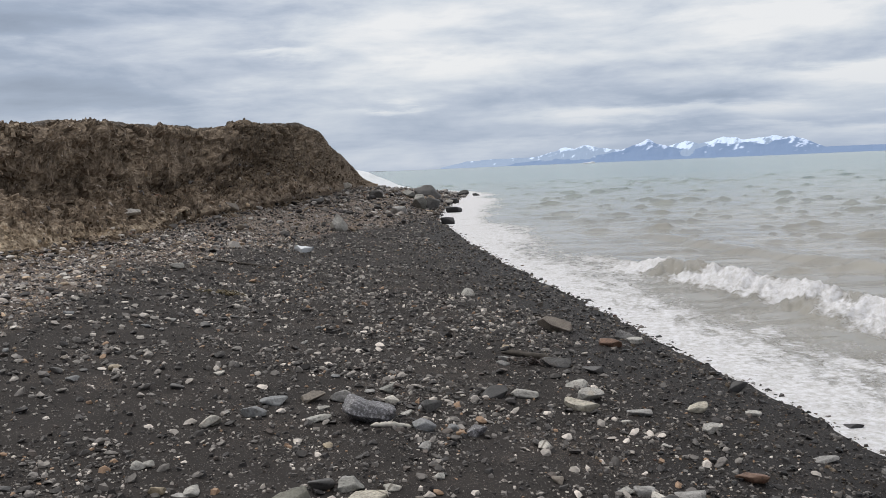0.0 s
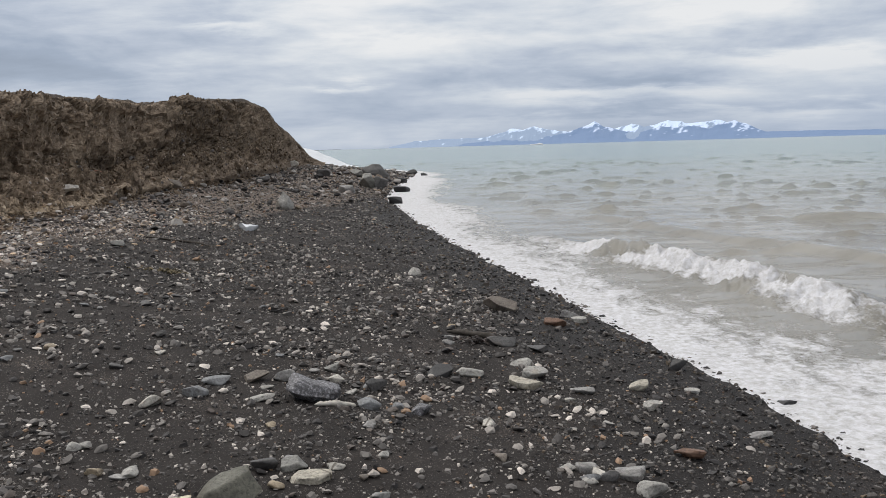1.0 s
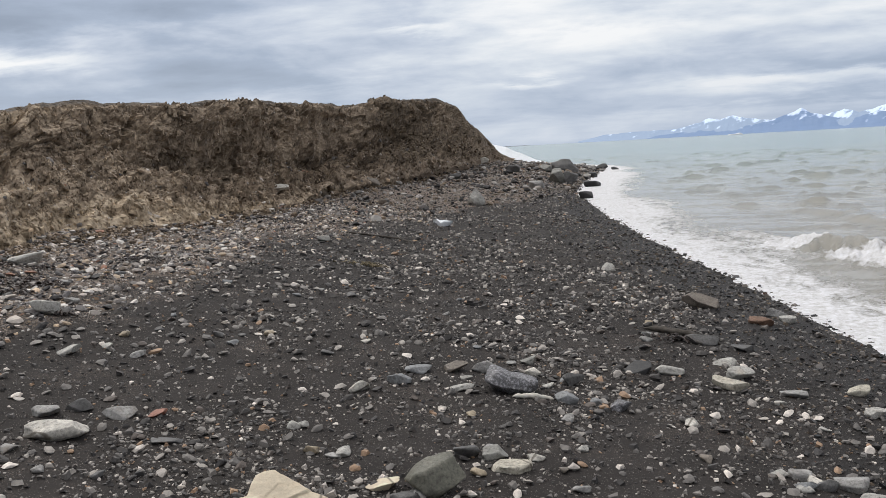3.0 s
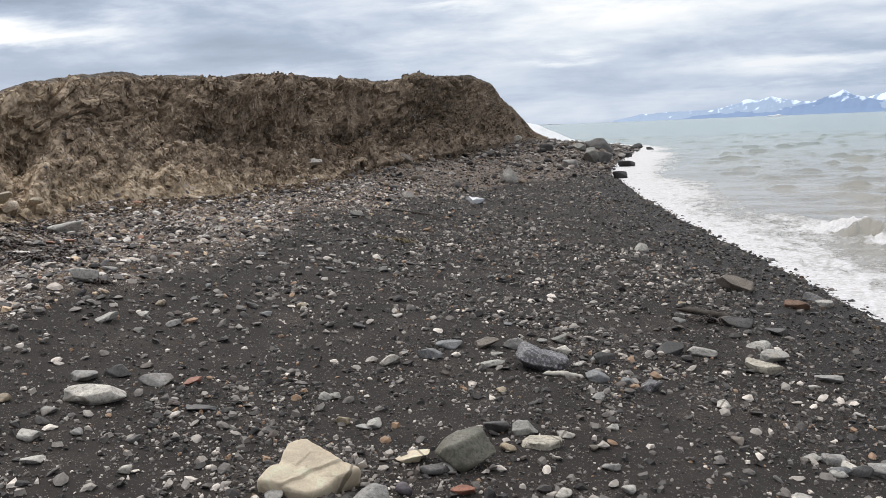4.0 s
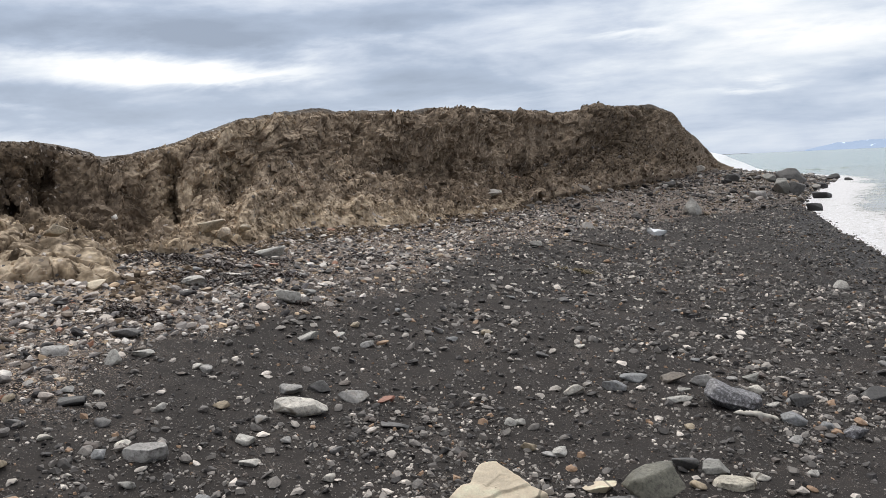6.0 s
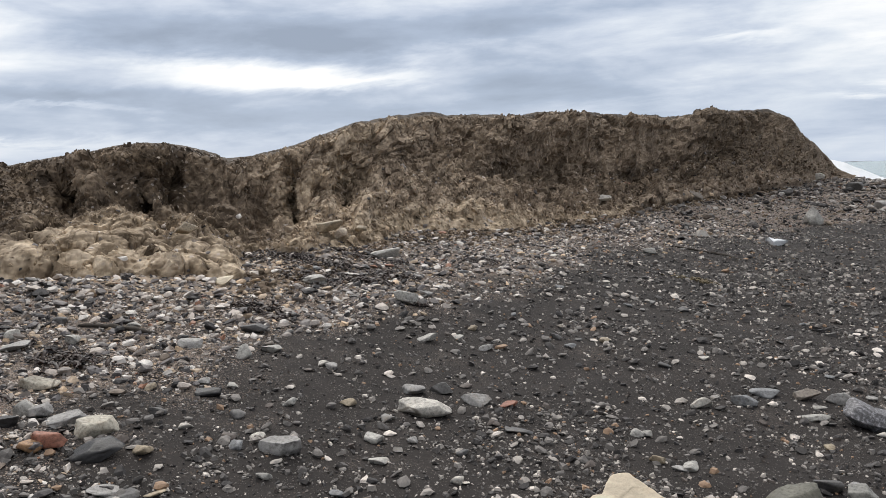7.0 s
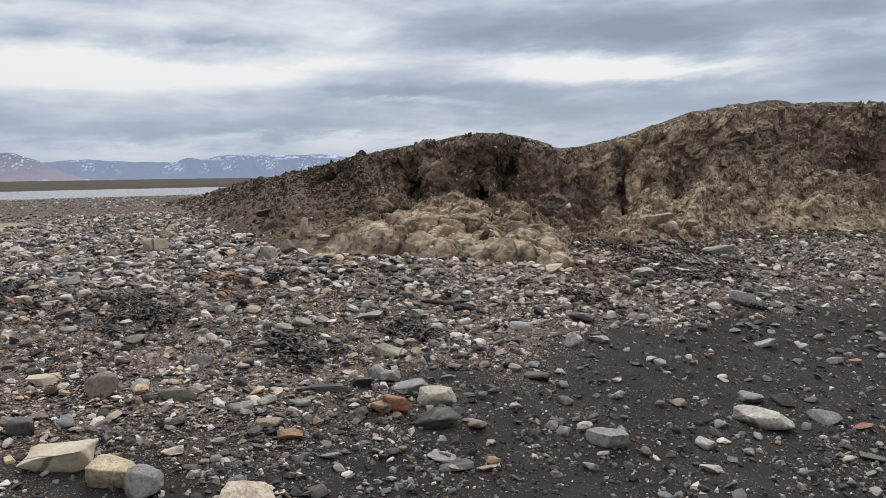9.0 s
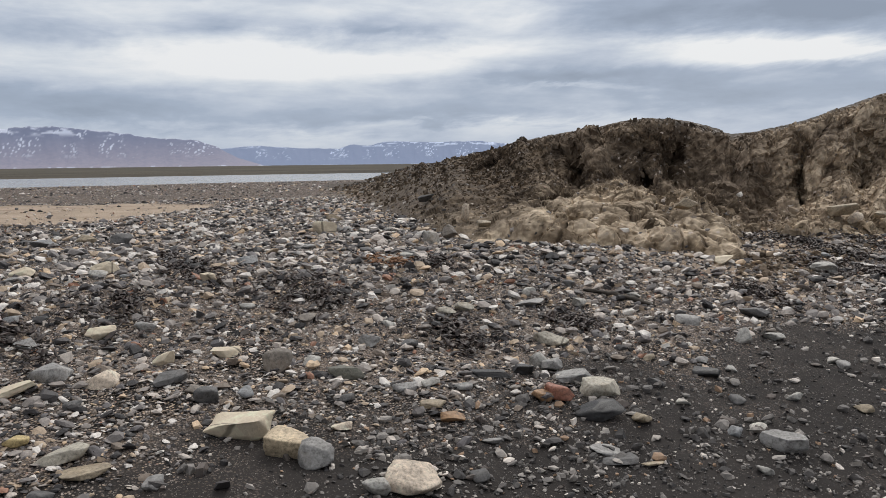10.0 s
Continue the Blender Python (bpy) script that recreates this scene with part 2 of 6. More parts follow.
def mesh_from(name, co, faces, materials=(), smooth_faces=True, index=None):
    """A mesh object from arrays of corners and of faces that all have the same number of corners."""
    me = bpy.data.meshes.new(name)
    co, faces = np.asarray(co, np.float32), np.asarray(faces, np.int32)
    n, k = faces.shape
    me.vertices.add(len(co))
    me.vertices.foreach_set("co", co.ravel())
    me.loops.add(n * k)
    me.loops.foreach_set("vertex_index", faces.ravel())
    me.polygons.add(n)
    me.polygons.foreach_set("loop_start", np.arange(0, n * k, k, dtype=np.int32))
    for m in materials:
        me.materials.append(m)
    if index is not None:
        me.polygons.foreach_set("material_index", np.asarray(index, np.int32))
    me.polygons.foreach_set("use_smooth", np.full(n, smooth_faces, bool))
    me.update(calc_edges=True)
    me.validate()
    return new(name, me)


def grid_faces(rows, cols, closed=False):
    i = np.arange(rows - 1)[:, None] * cols + np.arange(cols if closed else cols - 1)[None]
    j = (np.arange(cols if closed else cols - 1)[None] + 1) % cols + np.arange(rows - 1)[:, None] * cols
    return np.stack([i, j, j + cols, i + cols], -1).reshape(-1, 4)


def give(ob, name, values):
    a = ob.data.attributes.new(name, "FLOAT", "POINT")
    a.data.foreach_set("value", np.asarray(values, np.float32))


# ---- materials ----
def material(name):
    m = bpy.data.materials.new(name)
    m.use_nodes = True
    nt = m.node_tree
    return m, nt, nt.nodes["Principled BSDF"]


def attribute(nt, name):
    n = nt.nodes.new("ShaderNodeAttribute")
    n.attribute_name = name
    return n.outputs["Fac"]


def place(nt):
    g = nt.nodes.new("ShaderNodeNewGeometry")
    return g.outputs["Position"]


def bump(nt, bsdf, height, strength, distance):
    b = node(nt, "ShaderNodeBump", Strength=strength, Distance=distance)
    nt.links.new(height, b.inputs["Height"])
    nt.links.new(b.outputs[0], bsdf.inputs["Normal"])


def voronoi(nt, vector, scale, feature="F1", randomness=1.0):
    n = node(nt, "ShaderNodeTexVoronoi", Scale=scale, Randomness=randomness)
    n.feature = feature
    nt.links.new(vector, n.inputs["Vector"])
    return n


STONES = [(0.0, (0.0406, 0.0376, 0.0383)), (0.12, (0.0842, 0.0778, 0.0778)), (0.23, (0.2035, 0.185, 0.1767)), (0.34, (0.1521, 0.1401, 0.1416)), (0.41, (0.3334, 0.2965, 0.2706)), (0.54, (0.232, 0.1871, 0.1503)), (0.61, (0.5798, 0.5124, 0.4577)), (0.74, (0.4928, 0.3826, 0.2801)), (0.82, (0.78, 0.73, 0.68)), (0.955, (0.348, 0.1845, 0.123)), (0.968, (0.6958, 0.5192, 0.3553))]
SAND_STONES = [(0.0, (0.0503, 0.0462, 0.0456)), (0.14, (0.089, 0.0816, 0.0778)), (0.32, (0.1508, 0.1388, 0.1306)), (0.5, (0.1365, 0.1142, 0.1016)), (0.58, (0.2441, 0.2244, 0.2072)), (0.76, (0.4434, 0.4032, 0.3667)), (0.9, (0.8159, 0.7392, 0.6681)), (0.965, (0.3903, 0.2604, 0.1711))]


def ground_material():
    m, nt, b = material("beach_ground")
    p = place(nt)
    sand = ramp(nt, noise_node(nt, p, 2.2, 5, 0.6), [(0.3, (0.0280, 0.0248, 0.0234)), (0.7, (0.0445, 0.0392, 0.0368))])
    grain = noise_node(nt, p, 420, 2, 0.7)
    sand = mix_color(nt, math_node(nt, "MULTIPLY", smooth(nt, grain, 0.56, 0.75), 0.4), sand, (0.10, 0.095, 0.09))
    v0 = voronoi(nt, p, 140)
    lone = math_node(nt, "MULTIPLY", smooth(nt, v0.outputs["Distance"], 0.36, 0.28), smooth(nt, noise_node(nt, p, 60, 2), 0.50, 0.58))
    sand = mix_color(nt, math_node(nt, "MULTIPLY", lone, 0.8), sand, ramp(nt, v0.outputs["Color"], SAND_STONES))
    # fine shingle between the built stones
    v = voronoi(nt, p, 75)
    shingle = ramp(nt, v.outputs["Color"], STONES)
    gaps = smooth(nt, v.outputs["Distance"], 0.65, 0.35)
    v2 = voronoi(nt, p, 150)
    shingle2 = mix_color(nt, 0.35, ramp(nt, v2.outputs["Color"], STONES), (0.05, 0.047, 0.043))
    shingle = mix_color(nt, gaps, (0.025, 0.023, 0.021), shingle)
    gravel = mix_color(nt, smooth(nt, noise_node(nt, p, 3.0, 3), 0.4, 0.6), shingle, shingle2)
    gravel = mix_color(nt, 1.0, gravel, (0.85, 0.80, 0.77), "MULTIPLY")
    g = attribute(nt, "gravel")
    sprinkle = smooth(nt, math_node(nt, "ADD", noise_node(nt, p, 1.1, 5, 0.65), math_node(nt, "MULTIPLY", g, 0.6)), 0.50, 0.78)
    pick = math_node(nt, "MULTIPLY", smooth(nt, v.outputs["Distance"], 0.42, 0.36), sprinkle)
    cover = math_node(nt, "MAXIMUM", math_node(nt, "MULTIPLY", pick, 0.8), smooth(nt, g, 0.3, 0.9))
    base = mix_color(nt, cover, sand, gravel)
    dry = attribute(nt, "dry")
    pale = ramp(nt, noise_node(nt, p, 1.4, 5), [(0.3, (0.40, 0.31, 0.235)), (0.7, (0.55, 0.44, 0.34))])
    base = mix_color(nt, dry, base, pale)
    plain = attribute(nt, "plain")
    moor = ramp(nt, noise_node(nt, p, 0.02, 6, 0.6), [(0.35, (0.055, 0.048, 0.036)), (0.65, (0.105, 0.09, 0.068))])
    base = mix_color(nt, plain, base, moor)
    wet = attribute(nt, "wet")
    dark = mix_color(nt, 1.0, base, (0.55, 0.55, 0.56), "MULTIPLY")
    base = mix_color(nt, wet, base, dark)
    nt.links.new(base, b.inputs["Base Color"])
    r = nt.nodes.new("ShaderNodeMapRange")
    r.inputs[3].default_value, r.inputs[4].default_value = 0.9, 0.6
    nt.links.new(wet, r.inputs[0])
    nt.links.new(r.outputs[0], b.inputs["Roughness"])
    b.inputs["Specular IOR Level"].default_value = 0.14
    h = math_node(nt, "ADD", math_node(nt, "MULTIPLY", math_node(nt, "MULTIPLY", gaps, cover), 1.0), math_node(nt, "ADD", math_node(nt, "MULTIPLY_ADD", lone, 0.5, math_node(nt, "MULTIPLY", grain, 0.2)), math_node(nt, "MULTIPLY", noise_node(nt, p, 30, 4), 0.6)))
    bump(nt, b, h, 0.9, 0.008)
    return m


def stone_material(name, stops, wet=0.0, spread=0.25):
    m, nt, b = material(name)
    g = nt.nodes.new("ShaderNodeNewGeometry")
    base = ramp(nt, g.outputs["Random Per Island"], stops, "CONSTANT")
    n1 = noise_node(nt, g.outputs["Position"], 26, 5, 0.65)
    n2 = noise_node(nt, g.outputs["Position"], 160, 3, 0.7)
    shade = ramp(nt, math_node(nt, "ADD", math_node(nt, "MULTIPLY", n1, 0.6), math_node(nt, "MULTIPLY", n2, 0.4)), [(0.3, (0.62, 0.62, 0.62)), (0.55, (1.0, 1.0, 1.0)), (0.75, (1.45, 1.42, 1.38))])
    base = mix_color(nt, 1.0, base, shade, "MULTIPLY")
    nt.links.new(base, b.inputs["Base Color"])
    b.inputs["Roughness"].default_value = 0.6 - 0.15 * wet
    b.inputs["Specular IOR Level"].default_value = 0.3
    bump(nt, b, n2, 0.5, 0.004)
    return m


def clay_material():
    m, nt, b = material("bluff_clay")
    p = place(nt)
    n1 = noise_node(nt, p, 0.8, 4, 0.6)
    n2 = noise_node(nt, p, 4.0, 3, 0.55)
    n3 = noise_node(nt, p, 16, 1, 0.5)
    moist = ramp(nt, math_node(nt, "ADD", math_node(nt, "MULTIPLY", n1, 0.5), math_node(nt, "MULTIPLY", n2, 0.5)), [(0.34, (0.115, 0.088, 0.066)), (0.5, (0.235, 0.183, 0.137)), (0.64, (0.36, 0.288, 0.218))])
    pale = ramp(nt, n2, [(0.36, (0.24, 0.184, 0.128)), (0.50, (0.40, 0.32, 0.232)), (0.62, (0.53, 0.435, 0.33))])
    dry = attribute(nt, "dry")
    fac = smooth(nt, math_node(nt, "ADD", dry, math_node(nt, "MULTIPLY", math_node(nt, "SUBTRACT", n2, 0.5), 0.6)), 0.15, 0.8)
    base = mix_color(nt, fac, moist, pale)
    # dark clay: damp patches, and painted shade in hollows and on the upper scarp
    base = mix_color(nt, attribute(nt, "damp_shade"), base, ramp(nt, n2, [(0.35, (0.055, 0.041, 0.03)), (0.65, (0.14, 0.104, 0.072))]))
    each = math_node(nt, "ADD", math_node(nt, "MULTIPLY", attribute(nt, "clod"), 0.8), 0.6)
    tint = nt.nodes.new("ShaderNodeCombineColor")
    for i in (0, 1, 2):
        nt.links.new(each, tint.inputs[i])
    base = mix_color(nt, 1.0, base, tint.outputs[0], "MULTIPLY")
    speck = ramp(nt, n3, [(0.3, (0.72, 0.70, 0.68)), (0.5, (1.0, 1.0, 1.0)), (0.7, (1.25, 1.25, 1.23))])
    base = mix_color(nt, 1.0, base, speck, "MULTIPLY")
    crumb, grit = voronoi(nt, p, 9), voronoi(nt, p, 24)
    lumps = math_node(nt, "ADD", math_node(nt, "MULTIPLY", crumb.outputs["Distance"], -1.0), math_node(nt, "MULTIPLY", grit.outputs["Distance"], -0.4))
    base = mix_color(nt, 1.0, base, ramp(nt, crumb.outputs["Color"], [(0.0, (0.84, 0.83, 0.82)), (0.5, (1.0, 1.0, 1.0)), (1.0, (1.18, 1.18, 1.16))]), "MULTIPLY")
    top = attribute(nt, "top")
    v = voronoi(nt, p, 16)
    crust = mix_color(nt, 0.84, ramp(nt, v.outputs["Color"], STONES), (0.055, 0.044, 0.034))
    base = mix_color(nt, top, base, crust)
    # scattered pebbles that stick in the clay
    v3 = voronoi(nt, p, 11)
    bits = math_node(nt, "MULTIPLY", smooth(nt, v3.outputs["Distance"], 0.26, 0.2), smooth(nt, noise_node(nt, p, 1.7, 3), 0.46, 0.6))
    base = mix_color(nt, math_node(nt, "MULTIPLY", bits, 0.7), base, ramp(nt, v3.outputs["Color"], STONES))
    # cracks and pits darkened: their shade is painted into the clay's colour
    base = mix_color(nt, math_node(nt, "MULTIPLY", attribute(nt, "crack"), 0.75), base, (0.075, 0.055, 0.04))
    nt.links.new(base, b.inputs["Base Color"])
    b.inputs["Roughness"].default_value = 0.93
    h = math_node(nt, "ADD", math_node(nt, "MULTIPLY", n2, 0.5), math_node(nt, "MULTIPLY_ADD", n3, 0.15, math_node(nt, "MULTIPLY", lumps, 0.9)))
    b.inputs["Specular IOR Level"].default_value = 0.2
    bump(nt, b, h, 0.6, 0.02)
    return m


def water_material():
    m, nt, b = material("silty_sea_water")
    p = place(nt)
    far = attribute(nt, "far")
    n = noise_node(nt, p, 0.22, 5, 0.6)
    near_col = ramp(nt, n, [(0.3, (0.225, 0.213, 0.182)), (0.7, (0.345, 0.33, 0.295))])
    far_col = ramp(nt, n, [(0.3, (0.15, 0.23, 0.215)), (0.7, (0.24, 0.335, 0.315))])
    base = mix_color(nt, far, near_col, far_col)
    foam = attribute(nt, "foam")
    warp = nt.nodes.new("ShaderNodeVectorMath")
    warp.operation = "MULTIPLY_ADD"
    nn = node(nt, "ShaderNodeTexNoise", Scale=3.0, Detail=3.0)
    nt.links.new(p, nn.inputs["Vector"])
    nt.links.new(nn.outputs["Color"], warp.inputs[0])
    warp.inputs[1].default_value = (0.5, 0.5, 0.0)
    nt.links.new(p, warp.inputs[2])
    # foam drawn out along the shore in torn streaks
    drawn = nt.nodes.new("ShaderNodeMapping")
    drawn.inputs["Rotation"].default_value = (0, 0, radians(-8))
    drawn.inputs["Scale"].default_value = (1.0, 0.42, 1.0)
    nt.links.new(warp.outputs[0], drawn.inputs[0])
    streak = noise_node(nt, drawn.outputs[0], 4.2, 9.0, 0.68, 0.3)
    lace = noise_node(nt, p, 13.0, 6.0, 0.7, 0.5)
    patch = noise_node(nt, p, 0.8, 5, 0.6)
    f = math_node(nt, "ADD", math_node(nt, "MULTIPLY", streak, 1.1), math_node(nt, "ADD", math_node(nt, "MULTIPLY", lace, 0.5), math_node(nt, "MULTIPLY_ADD", patch, 0.35, foam)))
    fac = smooth(nt, f, 1.20, 1.48)
    fac = math_node(nt, "MULTIPLY", fac, smooth(nt, foam, 0.03, 0.25))
    base = mix_color(nt, fac, base, ramp(nt, lace, [(0.35, (0.52, 0.51, 0.50)), (0.62, (0.80, 0.80, 0.83))]))
    nt.links.new(base, b.inputs["Base Color"])
    rr = nt.nodes.new("ShaderNodeMapRange")
    rr.inputs[3].default_value, rr.inputs[4].default_value = 0.16, 0.75
    nt.links.new(fac, rr.inputs[0])
    nt.links.new(rr.outputs[0], b.inputs["Roughness"])
    b.inputs["IOR"].default_value = 1.33
    mp = nt.nodes.new("ShaderNodeMapping")
    mp.inputs["Rotation"].default_value = (0, 0, radians(12))
    mp.inputs["Scale"].default_value = (0.9, 2.2, 1.0)
    nt.links.new(p, mp.inputs[0])
    ripple = noise_node(nt, mp.outputs[0], 0.9, 7, 0.66, 0.4)
    crest = math_node(nt, "SUBTRACT", 1.0, math_node(nt, "ABSOLUTE", math_node(nt, "MULTIPLY_ADD", ripple, 2.0, -1.0)))
    h = math_node(nt, "ADD", math_node(nt, "MULTIPLY_ADD", crest, 0.5, ripple), math_node(nt, "MULTIPLY", math_node(nt, "MULTIPLY", fac, lace), 0.5))
    bump(nt, b, h, 1.0, 0.042)
    return m


def mountain_material(name, rock_low, rock_high, snow, haze_glow, height):
    """Far rock with snow in its gullies; an even emission paints in the haze of distance."""
    m, nt, b = material(name)
    g = nt.nodes.new("ShaderNodeNewGeometry")
    sep = nt.nodes.new("ShaderNodeSeparateXYZ")
    nt.links.new(g.outputs["Position"], sep.inputs[0])
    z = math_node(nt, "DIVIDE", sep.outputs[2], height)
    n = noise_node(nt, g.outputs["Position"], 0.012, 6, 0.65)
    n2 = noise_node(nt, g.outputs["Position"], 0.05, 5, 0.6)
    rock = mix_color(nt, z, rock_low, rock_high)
    rock = mix_color(nt, smooth(nt, n2, 0.4, 0.65), rock, mix_color(nt, 0.25, rock, (0.04, 0.05, 0.07)))
    white = attribute(nt, "snow")
    base = mix_color(nt, white, rock, snow)
    nt.links.new(base, b.inputs["Base Color"])
    b.inputs["Roughness"].default_value = 1.0
    # air light of the distance put in as emission, stronger on snow
    nt.links.new(mix_color(nt, white, haze_glow, tuple(min(1, c * 1.35) for c in haze_glow)), b.inputs["Emission Color"])
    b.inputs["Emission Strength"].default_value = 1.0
    return m


def plain_material(name, a, b2, scale, rough=0.9, height=0.3, distance=0.01):
    m, nt, b = material(name)
    p = place(nt)
    n = noise_node(nt, p, scale, 6, 0.65)
    nt.links.new(ramp(nt, n, [(0.3, a), (0.7, b2)]), b.inputs["Base Color"])
    b.inputs["Roughness"].default_value = rough
    bump(nt, b, noise_node(nt, p, scale * 4, 5, 0.7), height, distance)
    return m


GROUND = ground_material()
PEBBLE = stone_material("beach_pebbles", STONES)
PEBBLE_SAND = stone_material("sand_pebbles", SAND_STONES)
WET_STOPS = [(p, tuple(v * 0.28 for v in c)) for p, c in STONES]
PEBBLE_DULL = stone_material("upper_beach_stones", [(p, tuple(v * 0.55 for v in c)) for p, c in STONES])
PEBBLE_WET = stone_material("wet_pebbles", WET_STOPS, 0.9)
CLAY = clay_material()
WATER = water_material()
SNOW = plain_material("old_snow", (0.72, 0.75, 0.78), (0.85, 0.87, 0.9), 2.0, 0.6, 0.4, 0.05)


# ---- ground, sea ----
def polar(az, r):
    a, rr = np.meshgrid(np.radians(az), r)
    return EYE[0] - rr.ravel() * np.sin(a.ravel()), EYE[1] + rr.ravel() * np.cos(a.ravel())


def build_ground():
    az = np.concatenate([np.arange(-40, 104, 0.5), np.arange(104, 320, 4.0)])
    r = np.concatenate([[0.02], np.geomspace(0.5, 130, 205), np.geomspace(136, 4700, 60)])
    x, y = polar(az, r)
    z = ground_z(x, y)
    ob = mesh_from("ground", np.stack([x, y, z], 1), grid_faces(len(r), len(az), True)[:, ::-1], [GROUND])
    rr, u = np.hypot(x, y), inland(x, y)
    give(ob, "gravel", gravelness(x, y) * sstep(rr, 400, 90))
    give(ob, "wet", sstep(u + (fbm(flat(x, y, 0.9), 3, seed=48) - 0.5) * 1.6, 2.6, 0.6) * 0.8)
    a = np.degrees(np.arctan2(-(x - EYE[0]), y - EYE[1]))
    over = np.hypot(x - EYE[0], y - EYE[1]) - np.interp(a, B_AZ, B_TOE)
    foot = sstep(over + (fbm(flat(x, y, 1.1), 3, seed=47) - 0.5) * 1.6, -0.75, -0.1) * sstep(over, 6, 3) * sstep(a, 16, 24) * sstep(a, 68, 63)
    give(ob, "dry", np.maximum(dryness(x, y), foot * 0.85))
    give(ob, "plain", sstep(u, 105, 170))
    return tagged(ob, "dark sand beach with patches of shingle", "beach", kind="structure")


def build_sea():
    az = np.concatenate([np.arange(-90, -33, 1.0), np.arange(-33, 10, 0.15), np.arange(12, 269, 4.0)])
    r = np.concatenate([[0.02, 3.0], np.concatenate([np.geomspace(4.5, 110, 335), np.geomspace(124, 4600, 60)])])
    x, y = polar(az, r)
    d = -inland(x, y)
    rr = np.hypot(x, y)
    a = np.degrees(np.arctan2(-x, y))
    q = flat(x, y)
    open_sea = sstep(a, 14, 8) * sstep(a, -140, -120)
    warp = (fbm(q * 0.16, 3, seed=61) - 0.5) * 5.0
    rng = np.random.default_rng(64)
    chop = 0 * x
    for i in range(36):
        wave = 0.5 * 1.06**i  # metres from crest to crest
        way = radians(90 - 16 + rng.normal() * 20)
        kx, ky = math.cos(way) * np.pi / wave, math.sin(way) * np.pi / wave
        phase = x * kx + y * ky + rng.uniform(0, 6.28) + warp * 0.5
        keep = sstep(rr, wave * 75, wave * 25)  # short waves only where the sheet is fine enough
        chop = chop + keep * 0.026 * wave**0.5 * ((1 - np.abs(np.sin(phase))) ** 3.0 - 0.2)
    group = 0.4 + 1.2 * fbm(q * 0.12, 3, 0.5, 66)
    chop = chop / chop[(rr > 6) & (rr < 60)].std() * group
    chop = (np.clip(chop - 0.75, 0, 2.2) * 0.066 + np.clip(chop, -2, 0.75) * 0.009) * sstep(d, 1.2, 6) * np.interp(rr, [8, 40, 150], [0.8, 1.15, 1.9])
    swell = np.sin((d + warp * 0.8) * 2 * np.pi / 5.2) * 0.025 * sstep(d, 2, 5) * sstep(d, 60, 25)
    # two breakers that roll in along the shore
    along = fbm(np.stack([y * 0.16, 0 * y, 0 * y], 1), 3, seed=71)
    along2 = fbm(np.stack([y * 0.22 + 40, 0 * y, 0 * y], 1), 3, seed=72)
    line = np.interp(y, [2, 6, 8, 10, 14, 18, 24], [3.0, 3.0, 2.9, 2.8, 2.4, 2.2, 2.0]) + (along - 0.5) * 1.2
    line2 = np.interp(y, [2, 8, 14, 20, 30, 50], [6.5, 6.0, 5.0, 4.6, 4.4, 5.0]) + (along2 - 0.5) * 2.5
    on = sstep(y, 5.5, 7.5) * sstep(y, 20, 14) * (0.35 + 0.65 * sstep(along, 0.42, 0.55))
    on2 = sstep(along2, 0.44, 0.56) * sstep(y, 60, 40)
    rise = np.exp(-(((d - line) / np.where(d < line, 0.22, 0.6)) ** 2)) * 0.22 * on
    rise2 = np.exp(-(((d - line2) / np.where(d < line2, 0.22, 0.8)) ** 2)) * 0.13 * on2
    rough = (fbm(q * 3.5, 3, seed=75) - 0.5) * 0.05 * (rise / 0.24 + 0.25) * sstep(d, 7, 2)
    froth = np.exp(-(((d - line + 0.3) / 0.4) ** 2)) * on * ((fbm(q * 3.5, 4, 0.6, 77, True) - 0.45) * 0.42)
    z = SEA + (froth + chop + swell + rise + rise2 + rough) * open_sea + 0.015
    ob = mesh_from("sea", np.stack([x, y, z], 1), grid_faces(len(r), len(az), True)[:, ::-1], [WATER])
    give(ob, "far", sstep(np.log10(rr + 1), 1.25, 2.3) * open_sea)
    swash = sstep(d + (fbm(np.stack([x * 0.5, y * 0.25, 0 * x], 1), 3, seed=83) - 0.5) * 2.0, 3.3, 0.6) * 0.52 + sstep(d, 0.35, 0.0) * 0.2
    curl = np.exp(-(((d - line + 0.25) / 0.36) ** 2)) * on * 0.75 * sstep(fbm(q * 0.9, 2, seed=79), 0.36, 0.55)
    caps = sstep(chop, 0.22, 0.3) * 0.2
    point = np.exp(-((x - 2) ** 2 / 30 + (y - 52) ** 2 / 300)) * sstep(d, 6, 0) * 0.15
    give(ob, "foam", np.clip(swash + curl + caps + point, 0, 1) * open_sea)
    return tagged(ob, "grey-green silty sea with foaming swash", "sea", kind="structure")


build_ground()
build_sea()


# ---- bluff ----
def grid_normals(P):
    n = np.cross(np.gradient(P, axis=1), np.gradient(P, axis=0))
    n /= np.linalg.norm(n, axis=2, keepdims=True) + 1e-9
    to_eye = EYE + (0, 0, 40) - P
    return n * np.sign((n * to_eye).sum(2, keepdims=True))


def even(n, reach):
    """Directions averaged over a stretch of the grid, so that lumps swell without folding over."""
    for axis in (0, 1):
        pad = [(0, 0)] * 3
        pad[axis] = (reach + 1, reach)
        c = np.cumsum(np.pad(n, pad, "edge"), axis=axis)
        n = c[2 * reach + 1 :] - c[: -2 * reach - 1] if axis == 0 else c[:, 2 * reach + 1 :] - c[:, : -2 * reach - 1]
    return n / (np.linalg.norm(n, axis=2, keepdims=True) + 1e-9)


def dome(d, reach):
    """A round lump's height, from the way to its middle."""
    return np.sqrt(np.clip(1 - (d / reach) ** 2, 0, 1))


